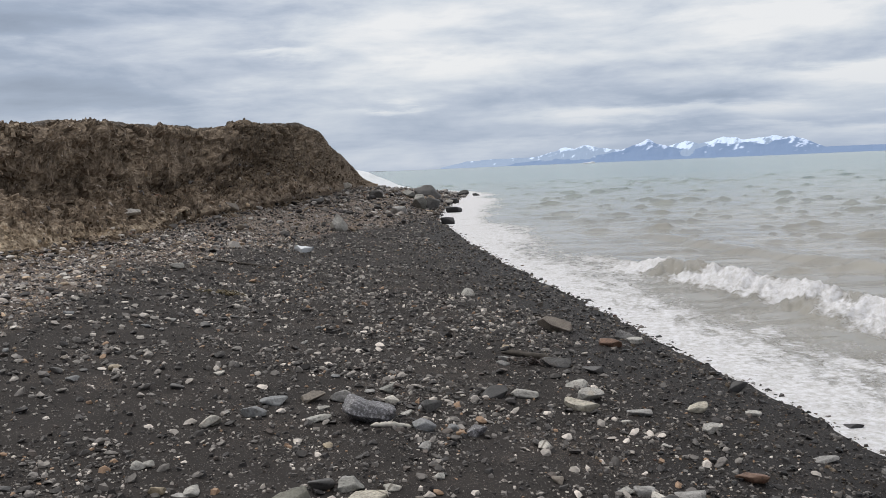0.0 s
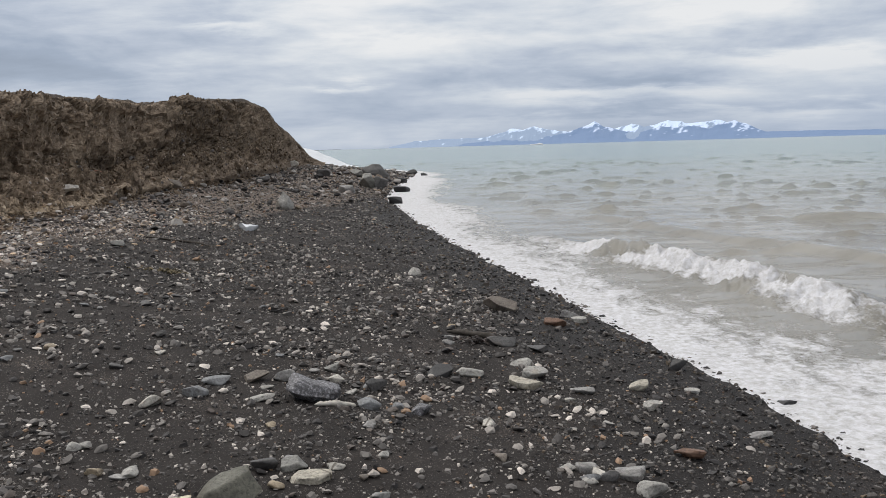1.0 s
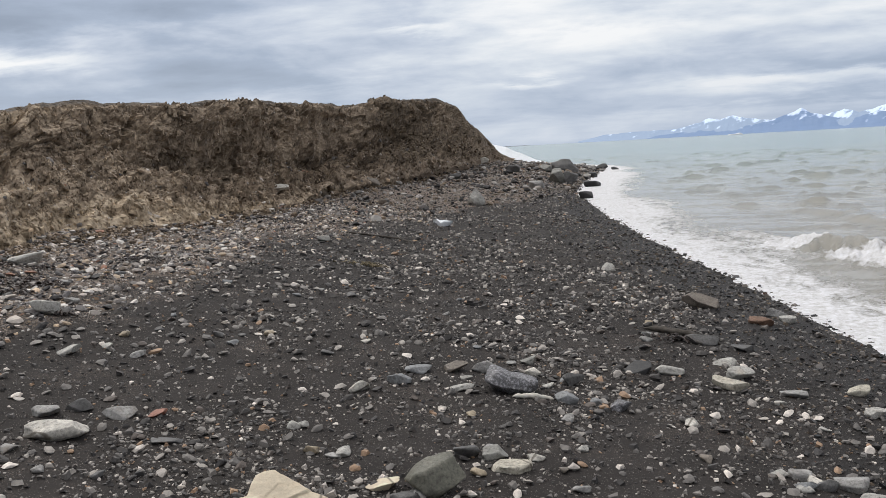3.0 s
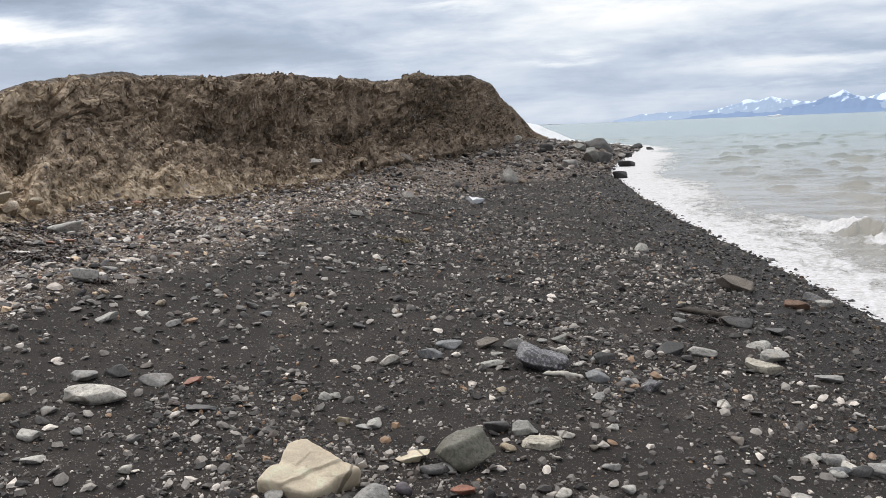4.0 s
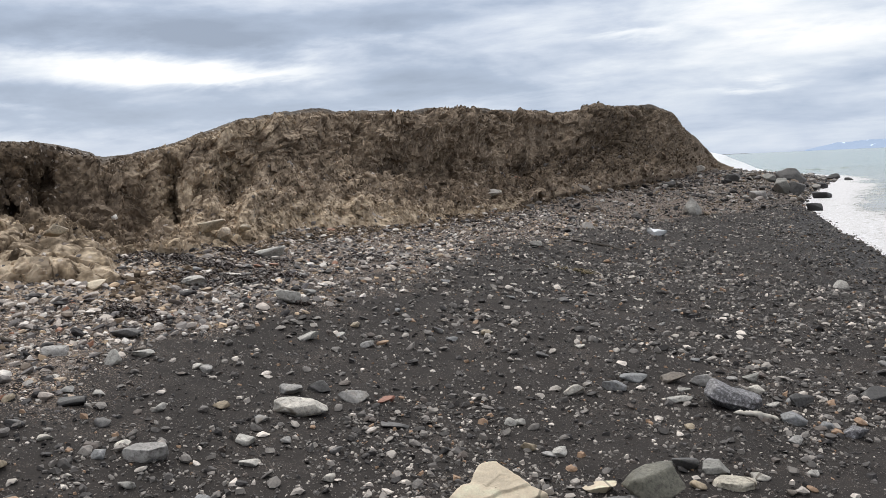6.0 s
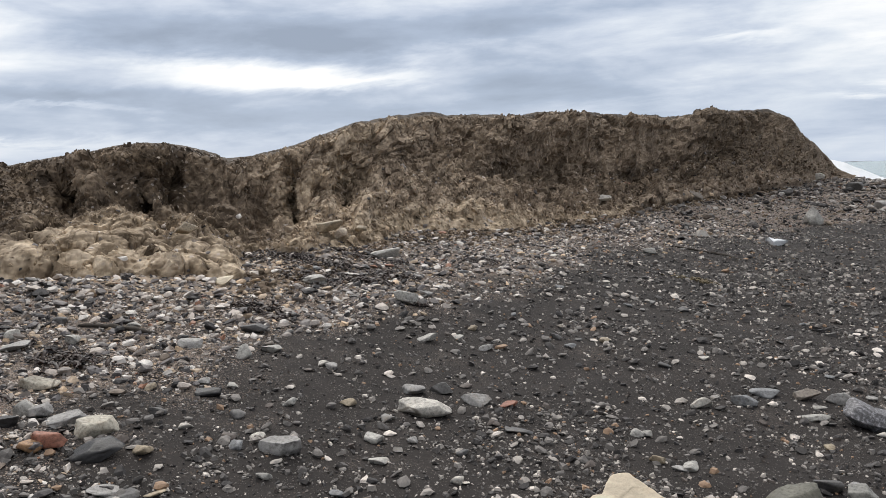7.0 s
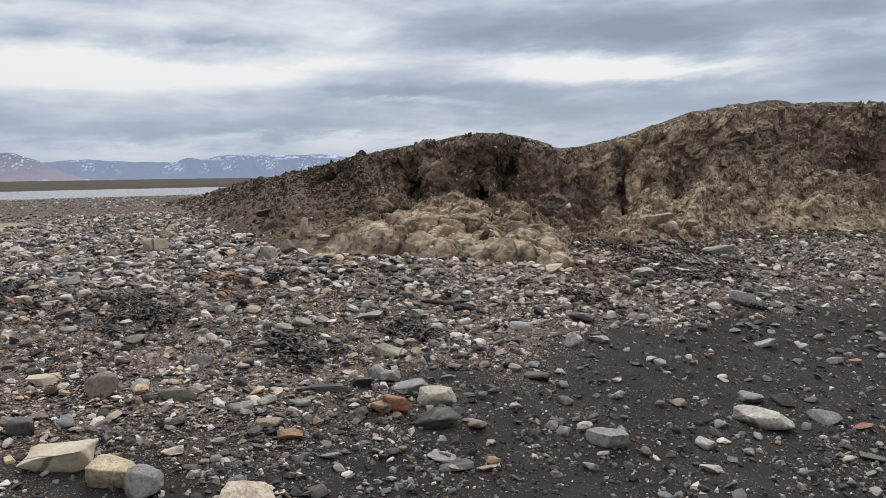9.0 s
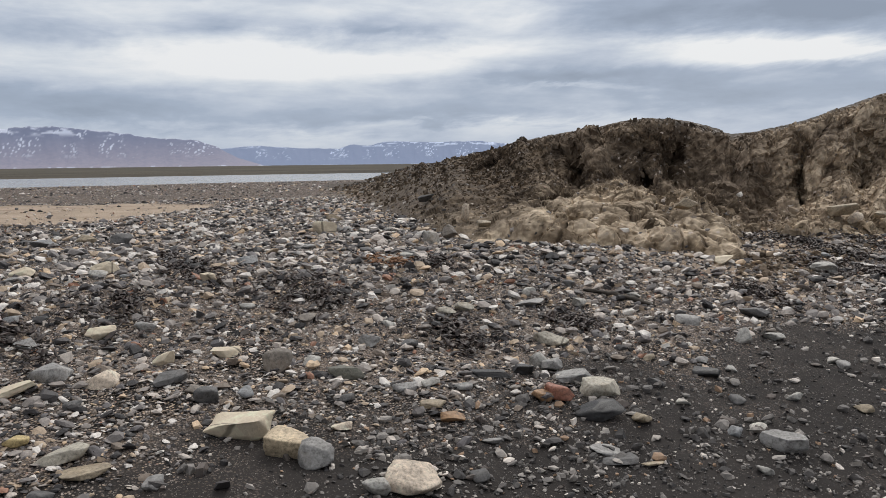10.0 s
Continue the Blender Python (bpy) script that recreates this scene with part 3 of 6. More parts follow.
def foot_line(az):
    r = np.interp(az, B_AZ, B_TOE)
    return -r * np.sin(np.radians(az)), r * np.cos(np.radians(az))


BLUFF_LOOK = {}
# bearing, half width, share of the way up, half height, depth
BLUFF_HOLLOWS = [(51.6, 2.6, 0.75, 0.11, 1.0), (57.6, 1.2, 0.72, 0.10, 0.7), (45.4, 1.2, 0.60, 0.11, 0.45), (42.8, 0.6, 0.70, 0.10, 0.5), (38.6, 1.0, 0.60, 0.08, 0.6), (27.0, 2.2, 0.60, 0.09, 0.7), (23.5, 1.0, 0.6, 0.08, 0.5), (19.0, 2.0, 0.52, 0.08, 0.45), (13.5, 1.2, 0.6, 0.1, 0.5)]


def build_bluff():
    az = np.concatenate([np.arange(5.2, 24, 0.046), np.arange(24, 40, 0.08), np.arange(40, 76, 0.085)])
    prof = np.concatenate([np.linspace(0, 1, 290), [1.03, 1.08, 1.15, 1.25, 1.4, 1.6, 1.9, 2.4, 3.2]])
    toe, top, el = np.interp(az, B_AZ, B_TOE), np.interp(az, B_AZ, B_TOP), np.interp(az, B_AZ, B_EL)
    el = np.convolve(np.pad(el, 4, "edge"), np.ones(9) / 9, "valid")
    toe = np.convolve(np.pad(toe, 12, "edge"), np.ones(25) / 25, "valid") - 0.25
    zc = EYE[2] + top * np.tan(np.radians(el))
    A, V = np.meshgrid(az, prof)
    T, R, ZC = np.tile(toe, (len(prof), 1)), np.tile(top, (len(prof), 1)), np.tile(zc, (len(prof), 1))
    tx, ty = EYE[0] - T * np.sin(np.radians(A)), EYE[1] + T * np.cos(np.radians(A))
    Z0 = ground_z(tx.ravel(), ty.ravel()).reshape(A.shape) - 0.12
    # share of the height reached at a share of the way in: debris fan, scarp, rounded brow
    fan = np.interp(A, [5, 12, 20, 30, 34, 38, 44, 50, 58, 62, 70], [0.5, 0.42, 0.36, 0.50, 0.60, 0.52, 0.36, 0.42, 0.46, 0.55, 0.7])
    foot = np.interp(A, [5, 12, 30, 38, 46, 56, 60, 64, 74], [0.45, 0.55, 0.62, 0.62, 0.66, 0.62, 0.50, 0.4, 0.4])
    brow = np.interp(A, [5, 12, 30, 38, 46, 56, 60, 64, 74], [0.80, 0.82, 0.84, 0.82, 0.84, 0.80, 0.85, 0.9, 0.95])
    wob = fbm(np.stack([A.ravel() * 0.55, 0 * A.ravel(), 0 * A.ravel()], 1), 3, seed=81).reshape(A.shape) - 0.5
    foot, brow, fan = foot + wob * 0.25, brow + wob * 0.2, fan + wob * 0.25
    power = np.interp(A, [5, 22, 30, 36, 40, 45, 49, 62, 66, 70], [0.75, 0.75, 0.8, 1.0, 1.35, 1.3, 0.6, 0.6, 0.95, 1.2])
    H = fan * np.clip(V / foot, 0, 1) ** power + (0.93 - fan) * sstep(V, foot - 0.02, brow) + 0.07 * sstep(V, brow - 0.05, 1.0)
    H = H - 0.35 * np.clip(V - 1, 0, None)
    reach = np.where(V < 1, T + (R - T) * V, R + (V - 1) * 5.0)
    x = EYE[0] - reach * np.sin(np.radians(A))
    y = EYE[1] + reach * np.cos(np.radians(A))
    Z = Z0 + (ZC - Z0) * H
    low = ground_z(x.ravel(), y.ravel()).reshape(A.shape)
    Z = Z + (low - 0.1 - Z) * sstep(A, 69.5, 75.5)  # the shoulder runs out into the flat
    P = np.stack([x, y, Z], -1)
    v, a, shape = V.ravel(), A.ravel(), P.shape
    size = np.clip(reach.ravel() / 14, 0.75, 1.9)
    k = 1 / size[:, None]
    face = sstep(v, 0.0, 0.05) * (0.02 + 0.98 * sstep(v, 0.92, 0.74)) * sstep(v, 1.2, 1.0) * (0.3 + 0.7 * sstep(a, 7, 11)) * sstep(a, 69, 63)
    scarp = sstep(v, foot.ravel() - 0.06, foot.ravel() + 0.08) * sstep(v, 1.02, brow.ravel())

    def spot(P):
        """Where the relief is looked up: drawn together along the far face."""
        p = P.reshape(-1, 3)
        return np.stack([p[:, 0], np.interp(p[:, 1], [-20, 8, 12, 20, 70], [-20, 8, 11.2, 14.5, 29]), p[:, 2]], 1)

    # hollows under the brow, upright cracks and columns on the scarp, fallen clods below it
    hollow = 0
    for ca, wa, cv, wv, depth in BLUFF_HOLLOWS:
        hollow = hollow + depth * np.exp(-(((a - ca) / wa) ** 2) - (((v - cv) / wv) ** 2))
    q = spot(P)
    ragged = 0.45 + 1.1 * fbm(q * 1.6 * k, 4, 0.6, 141)
    warp = np.stack([fbm(q * 1.9 * k, 3, 0.5, 201 + i) - 0.5 for i in range(3)], 1) * 0.5 * size[:, None]
    w = q + warp
    fallen = np.maximum(sstep(v, foot.ravel() + 0.05, foot.ravel() - 0.12), sstep(a, 59, 63) * 0.9)
    mound = sstep(a, 44, 48) * sstep(a, 66, 60)
    broad = fbm(w * 0.7 * k, 4, 0.5, 91) - 0.5
    ribs = fbm((q + warp * 0.6) * np.array([1.25, 1.25, 0.26]) * k, 4, 0.52, 93, True) - 0.6
    beds = fbm((q + warp * 0.4) * np.array([0.35, 0.35, 4.5]) * k, 3, 0.6, 94) - 0.5
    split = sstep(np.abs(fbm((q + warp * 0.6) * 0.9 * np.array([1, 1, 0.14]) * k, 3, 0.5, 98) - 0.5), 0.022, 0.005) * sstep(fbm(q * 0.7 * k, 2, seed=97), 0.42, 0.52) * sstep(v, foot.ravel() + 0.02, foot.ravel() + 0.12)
    # gullies and ridges of slumped earth that run aslant down the far end
    along = np.cumsum(np.hypot(np.gradient(foot_line(az)[0]), np.gradient(foot_line(az)[1])))
    S = np.tile(along, (len(prof), 1)).ravel() / size
    slump = fbm(np.stack([(S + 2.6 * v) * 0.75, v * 1.5, 0 * v], 1) + warp * 0.9, 4, 0.55, 96, True) - 0.6
    g1, g2, gw, gl = facets(w * np.array([0.62, 0.62, 0.8]), 161)
    blocks = 0.42 * (dome(g1, 1.0) - 0.6) + 0.34 * (gw - 0.5) - 0.12 * sstep(g2 - g1, 0.05, 0.0)
    crack_shade1 = sstep(g2 - g1, 0.055, 0.015)
    big = 0.55 * broad + scarp * (0.38 * ribs + 0.12 * beds - 0.5 * split) * sstep(a, 66, 58) + 0.42 * slump * sstep(a, 30, 20) * sstep(v, 0.05, 0.25) + fallen * mound * blocks
    P = P + even(grid_normals(P), 8) * np.array([1, 1, 0.75]) * (face * size * big - hollow * face * ragged).reshape(shape[:2])[..., None]
    q = spot(P)
    some = sstep(fbm(q * 0.8 * k, 3, seed=109), 0.34, 0.6)
    h1, h2, hw, hl = facets((q + warp * 0.25) * 2.5 * k, 99)
    e1, e2, ew, el_ = facets((q + warp * 0.2) * 5.2 * k, 101)
    f1, f2, fw, fl = facets(q * 8.5 * k, 103)
    # broken, angular crumbs on the scarp; lone clods on the slope below; cracked crust on the pale blocks
    chunk = 0.12 * hl + 0.06 * (hw - 0.5) + (0.12 * el_ + 0.065 * (ew - 0.5)) * (0.3 + 0.7 * some) - 0.06 * sstep(h2 - h1, 0.07, 0.0) * some + (fbm(q * np.array([5, 5, 3]) * k, 2, 0.5, 110, True) - 0.6) * 0.09
    clod = dome(h1, 0.30 + 0.3 * hw) * sstep(hw, 0.66, 0.7) * 0.17 + dome(e1, 0.3 + 0.35 * ew) * sstep(ew, 0.52, 0.56) * 0.085 + (fbm(q * 3.0 * k, 3, 0.55, 108) - 0.5) * 0.12
    pit = sstep(ew, 0.86, 0.9) * dome(e1, 0.5)
    cake = 0.07 * hl + 0.05 * (hw - 0.5) + 0.05 * dome(h1, 0.9) - 0.05 * sstep(h2 - h1, 0.05, 0.0) - 0.07 * pit + (fbm(q * 3.2 * k, 3, 0.5, 112) - 0.5) * 0.10
    crack_shade2 = np.maximum(sstep(h2 - h1, 0.06, 0.02) * sstep(fbm(q * 1.3, 2, seed=114), 0.42, 0.55), pit * 0.9)
    tiny = (0.04 * fl + 0.03 * dome(f1, 0.6) * sstep(fw, 0.3, 0.5) + 0.02 * (fw - 0.5) + (fbm(q * 11 * k, 2, 0.5, 107) - 0.5) * 0.045) * (1 - 0.5 * mound * fallen)
    row = ((R - T) / 290).ravel()
    fine, coarse = sstep(row, 0.07, 0.035), sstep(row, 0.11, 0.06)
    smooth_toe = 1 - 0.75 * sstep(a, 22, 27) * sstep(a, 49, 45) * sstep(v, 0.22, 0.10)
    crumbs = sstep(v, 0.0, 0.05) * (0.10 + 0.90 * sstep(v, 0.92, 0.80)) * sstep(v, 1.3, 1.05) * (0.4 + 0.6 * sstep(a, 6, 9)) * (0.62 + 0.38 * sstep(a, 15, 30)) * (1 - 0.55 * sstep(a, 58, 63)) * sstep(a, 73, 66)
    loose = clod * (1 - mound) + (0.35 * clod + cake * sstep(a, 66, 61)) * mound
    P = P + even(grid_normals(P), 8) * (crumbs * size * smooth_toe * ((chunk * (1 - fallen) + loose * fallen) * coarse + tiny * fine)).reshape(shape[:2])[..., None]
    p = P.reshape(-1, 3)
    p[:, 2] += sstep(v, 0.8, 1.0) * sstep(v, 2.5, 1.4) * (fbm(p * 1.1, 4, 0.6, 117) - 0.5) * 0.09 * size * sstep(a, 72, 66)
    ob = mesh_from("earth_bluff", p, grid_faces(len(prof), len(az))[:, ::-1], [CLAY], False)
    paleband = np.interp(a, [5, 14, 19, 22, 26, 32, 38, 44, 48, 52, 60, 64, 68, 72], [0.0, 0.0, 0.08, 0.14, 0.20, 0.22, 0.20, 0.26, 0.50, 0.58, 0.45, 0.24, 0.10, 0.0])
    tone = fbm(q * np.array([0.55, 0.55, 0.7]) * k, 4, 0.6, 155)
    dry = sstep(paleband - v, -0.10, 0.12) * (0.72 + 0.2 * sstep(a, 44, 48)) + 0.24 * sstep(tone, 0.42, 0.62) * sstep(v, 1.05, 0.8) * (0.2 + 0.8 * sstep(a, 13, 26)) + 0.27 * sstep(a, 24, 30) * sstep(a, 47, 43)
    damp_shade = fbm(q * np.array([0.5, 0.5, 0.8]) * k, 4, 0.6, 151)
    # damp patches and dark rubble, plus painted shade in hollows and on the upper scarp
    wet = np.clip(sstep(damp_shade + 0.08 * sstep(a, 26, 14), 0.46, 0.62) * sstep(v, 0.1, 0.3) * sstep(v, 1.0, 0.85) * (0.15 + 0.55 * sstep(a, 26, 14) + 0.25 * sstep(a, 43, 47)) + sstep(hollow, 0.12, 0.7) * 0.65 + 0.45 * sstep(a, 46, 49) * sstep(a, 66, 60) * sstep(v + (tone - 0.5) * 0.5, 0.56, 0.68) + 0.75 * sstep(a, 57, 62) * sstep(tone + 0.1 * v, 0.40, 0.56), 0, 1)
    brow_top = np.clip(sstep(v + (tone - 0.5) * 0.12, 0.86, 0.94) + sstep(a, 62, 68) * 0.35 * sstep(tone, 0.4, 0.55), 0, 1)
    give(ob, "dry", dry)
    give(ob, "damp_shade", wet)
    give(ob, "top", brow_top)
    give(ob, "clod", 0 * v + 0.5)
    # where crack and pit shade is painted on the pale mound
    give(ob, "crack", np.maximum(crack_shade1, crack_shade2 * 0.85) * fallen * mound)
    BLUFF_LOOK.update(dry=dry, damp_shade=wet, top=brow_top * 0.4)
    return tagged(ob, "eroded brown clay bluff with cracked scarp and crumbled foot", "bluff", kind="structure"), p.reshape(len(prof), len(az), 3), az, prof


bluff, BLUFF_P, BLUFF_AZ, BLUFF_V = build_bluff()


# ---- distance ----
def ridge(name, reach, az_el, mat, label, seed, foot_z, snow_at, gullies=False):
    keys = sorted(az_el)
    az = np.linspace(keys[0][0], keys[-1][0], 420)
    el = np.interp(az, [k[0] for k in keys], [k[1] for k in keys])
    rows = 32
    t = np.linspace(0, 1, rows)
    A, T = np.meshgrid(np.radians(az), t)
    top = reach * np.tan(np.radians(np.tile(el, (rows, 1)))) + EYE[2]
    gully = fbm(np.stack([np.degrees(A.ravel()) * 0.8, T.ravel() * 0.6, 0 * T.ravel()], 1), 4, 0.55, seed, True).reshape(A.shape) - 0.5
    R = reach - (1 - T) * 0.10 * reach + gully * (0.018 if gullies else 0.05) * reach * np.sin(T * np.pi)
    Z = foot_z + (top - foot_z) * T**1.25
    jag = (fbm(np.stack([np.degrees(A.ravel()) * 2.4, 0 * T.ravel(), 0 * T.ravel()], 1), 3, 0.6, seed + 5).reshape(A.shape) - 0.5) * (0.07 if gullies else 0.16)
    Z = Z + jag * (top - foot_z) * T**3
    p = np.stack([EYE[0] - R * np.sin(A), EYE[1] + R * np.cos(A), Z], -1).reshape(-1, 3)
    back = p.reshape(rows, -1, 3)[-1].copy()
    back[:, 2] = -20
    p = np.concatenate([p, back])
    ob = mesh_from(name, p, grid_faces(rows + 1, len(az))[:, ::-1], [mat])
    hh = np.concatenate([((Z - foot_z) / max(1.0, (Z - foot_z).max())).ravel(), np.zeros(len(az))])
    bear = np.degrees(np.concatenate([A.ravel(), A[0]]))
    if gullies:
        lines = fbm(np.stack([bear * 3.2 + hh * 4.0, hh * 2.2, 0 * hh], 1), 4, 0.6, seed + 11)
        ledge = fbm(np.stack([bear * 1.2, hh * 14, 0 * hh], 1), 3, 0.6, seed + 15)
        broad = fbm(np.stack([bear * 1.1, hh * 2.0, 0 * hh], 1), 3, 0.5, seed + 19)
        fork = fbm(np.stack([bear * 5.0 - hh * 5.0, hh * 3.0, 0 * hh], 1), 4, 0.6, seed + 23)
        thin = np.maximum(sstep(np.abs(lines - 0.5), 0.016, 0.005), sstep(np.abs(fork - 0.5), 0.011, 0.003))
        snow = thin * sstep(broad, 0.48, 0.56) * sstep(hh, 0.18, 0.45) * 0.9 + sstep(ledge, 0.56, 0.64) * sstep(hh, 0.72, 0.86) * 0.8
        snow = snow + sstep(lines, 0.55, 0.6) * sstep(hh, 0.012, 0.02) * sstep(hh, 0.05, 0.035) * 0.6
    else:
        lines = fbm(np.stack([bear * 3.2 + hh * 3.0, hh * 5, 0 * hh], 1), 5, 0.65, seed + 11)
        snow = sstep(hh + (lines - 0.5) * 1.7, snow_at, snow_at + 0.14)
    give(ob, "snow", np.clip(snow, 0, 1))
    return tagged(ob, label, "mountains", kind="structure")


M_R = [(2.25, -0.05), (-4, 0.12), (-6, 0.28), (-9, 0.42), (-10.5, 0.52), (-11.6, 0.78), (-12.5, 1.05), (-13.2, 1.35), (-13.9, 1.05), (-15, 0.72), (-15.9, 0.5), (-16.6, 0.7), (-17.6, 0.92), (-18.6, 0.84), (-19.6, 0.9), (-20.6, 0.72), (-21.4, 0.98), (-22.2, 1.18), (-23.0, 0.9), (-24.1, 0.38), (-27.5, 0.37), (-33, 0.25), (-40, 0.1)]
M_B = [(0.9, 0.05), (-0.87, 0.40), (-3.2, 0.50), (-5.4, 0.5), (-6.5, 0.72), (-7.65, 1.07), (-8.4, 0.95), (-9.1, 1.18), (-10.5, 0.88), (-11.2, 0.8), (-12.1, 0.7), (-14.2, 0.9), (-14.9, 0.95), (-15.7, 1.22), (-16.5, 0.92), (-17.3, 1.02), (-18, 1.34), (-18.8, 1.2), (-19.6, 1.05), (-20.4, 1.12), (-21.2, 1.22), (-22, 1.02), (-24.3, 0.2)]
M_L = [(112, 1.9), (104, 2.2), (98, 2.1), (92.8, 2.4), (90.3, 2.6), (88.7, 2.43), (86.4, 2.23), (84.4, 1.91), (81.2, 1.68), (80.1, 1.3), (78.6, 0.5), (77, 0.0)]
M_L2 = [(84, 0.9), (80, 1.1), (77.6, 1.32), (75, 1.15), (71.9, 1.08), (71.1, 1.36), (69.9, 1.26), (68.4, 1.55), (65.6, 1.46), (62.1, 1.5), (60, 1.25), (54, 1.0)]
# haze of distance is painted into these: blued rock tones and the emission colour
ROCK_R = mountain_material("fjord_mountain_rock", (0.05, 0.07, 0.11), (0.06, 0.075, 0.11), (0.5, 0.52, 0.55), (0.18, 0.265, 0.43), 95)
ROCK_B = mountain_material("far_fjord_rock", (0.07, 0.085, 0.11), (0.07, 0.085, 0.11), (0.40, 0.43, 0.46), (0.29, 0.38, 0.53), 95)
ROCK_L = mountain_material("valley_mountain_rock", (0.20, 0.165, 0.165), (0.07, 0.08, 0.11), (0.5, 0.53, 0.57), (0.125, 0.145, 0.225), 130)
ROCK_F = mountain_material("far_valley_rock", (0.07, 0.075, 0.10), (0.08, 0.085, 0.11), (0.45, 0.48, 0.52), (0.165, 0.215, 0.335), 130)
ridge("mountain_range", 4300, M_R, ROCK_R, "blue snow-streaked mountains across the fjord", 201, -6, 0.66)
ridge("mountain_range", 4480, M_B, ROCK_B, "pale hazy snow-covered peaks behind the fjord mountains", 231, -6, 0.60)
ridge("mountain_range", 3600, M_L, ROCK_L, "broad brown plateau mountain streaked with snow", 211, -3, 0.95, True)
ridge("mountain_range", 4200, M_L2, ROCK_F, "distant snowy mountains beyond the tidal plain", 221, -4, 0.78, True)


# ---- loose stones ----
def ball(level):
    bm = bmesh.new()
    bmesh.ops.create_icosphere(bm, subdivisions=level, radius=1.0)
    v = np.array([q.co[:] for q in bm.verts])
    f = np.array([[q.index for q in face.verts] for face in bm.faces])
    bm.free()
    return v, f


def cut_stone(level, rng, cuts, soft=0.0, boxy=0):
    """A pebble about 1 across: a ball cut by random planes."""
    v, f = ball(level)
    if boxy:
        v = v / ((np.abs(v) ** boxy).sum(1) ** (1 / boxy))[:, None]
    for _ in range(cuts):
        n = rng.normal(size=3)
        n /= np.linalg.norm(n)
        d = rng.uniform(0.45, 0.8)
        over = np.clip(v @ n - d, 0, None)
        v = v - over[:, None] * n * (1 - soft)
    v = v - (v.max(0) + v.min(0)) / 2
    v = v / (v.max(0) - v.min(0))
    return v, f


def octa(rng, cuts):
    """The same from an eight-sided solid split once: 32 faces."""
    c = np.array([(1, 0, 0), (-1, 0, 0), (0, 1, 0), (0, -1, 0), (0, 0, 1), (0, 0, -1)], float)
    pts, faces, known = [tuple(q) for q in c], [], {}

    def mid(i, j):
        key = (min(i, j), max(i, j))
        if key not in known:
            m = np.add(pts[i], pts[j])
            known[key] = len(pts)
            pts.append(tuple(m / np.linalg.norm(m)))
        return known[key]

    for sx, sy, sz in ((0, 2, 4), (2, 1, 4), (1, 3, 4), (3, 0, 4), (2, 0, 5), (1, 2, 5), (3, 1, 5), (0, 3, 5)):
        a, b, d = mid(sx, sy), mid(sy, sz), mid(sz, sx)
        faces += [(sx, a, d), (a, sy, b), (d, b, sz), (a, b, d)]
    v = np.array(pts)
    for _ in range(cuts):
        n = rng.normal(size=3)
        n /= np.linalg.norm(n)
        v = v - np.clip(v @ n - rng.uniform(0.4, 0.75), 0, None)[:, None] * n
    v = v - (v.max(0) + v.min(0)) / 2
    return v / (v.max(0) - v.min(0)), np.array(faces)


def chip(rng):
    """A flat angular splinter: a box with all its corners moved, 12 faces."""
    v = np.array([(x, y, z) for z in (-1, 1) for y in (-1, 1) for x in (-1, 1)], float)
    v = v + rng.uniform(-0.55, 0.55, v.shape) * (1, 1, 0.7)
    v[4:, :2] *= rng.uniform(0.55, 0.9)
    f = np.array([(0, 2, 3), (0, 3, 1), (4, 5, 7), (4, 7, 6), (0, 1, 5), (0, 5, 4), (2, 6, 7), (2, 7, 3), (0, 4, 6), (0, 6, 2), (1, 3, 7), (1, 7, 5)])
    v = v - (v.max(0) + v.min(0)) / 2
    return v / (v.max(0) - v.min(0)), f


def shard(rng):
    """A three-sided flake: 8 faces."""
    w = np.sort(rng.uniform(0, 0.8, 3)) + np.array([0, 2.1, 4.2])
    low = np.stack([np.cos(w), np.sin(w), np.full(3, -1.0)], 1)
    high = low * (0.62, 0.62, -1) * rng.uniform(0.75, 1.25, (3, 1)) + rng.uniform(-0.25, 0.25, (3, 3))
    v = np.concatenate([low, high])
    f = np.array([(2, 1, 0), (3, 4, 5), (0, 1, 4), (0, 4, 3), (1, 2, 5), (1, 5, 4), (2, 0, 3), (2, 3, 5)])
    v = v - (v.max(0) + v.min(0)) / 2
    return v / (v.max(0) - v.min(0)), f


def bedded(shape, floor=-0.3):
    """Without the faces that lie buried."""
    v, f = shape
    return v, f[v[f][:, :, 2].mean(1) > floor]


RNG = np.random.default_rng(7)
TINY = [bedded(q) for q in [chip(RNG) for _ in range(18)] + [shard(RNG) for _ in range(14)] + [cut_stone(1, RNG, 4) for _ in range(6)]]
CRUMBS = [bedded(cut_stone(1, RNG, 5)) for _ in range(14)] + [bedded(chip(RNG)) for _ in range(6)]
FLAKES = [bedded(shard(RNG)) for _ in range(16)]
WORN = [bedded(octa(RNG, 4), -0.2) for _ in range(16)]
SMALL = [bedded(octa(RNG, 6)) for _ in range(18)]


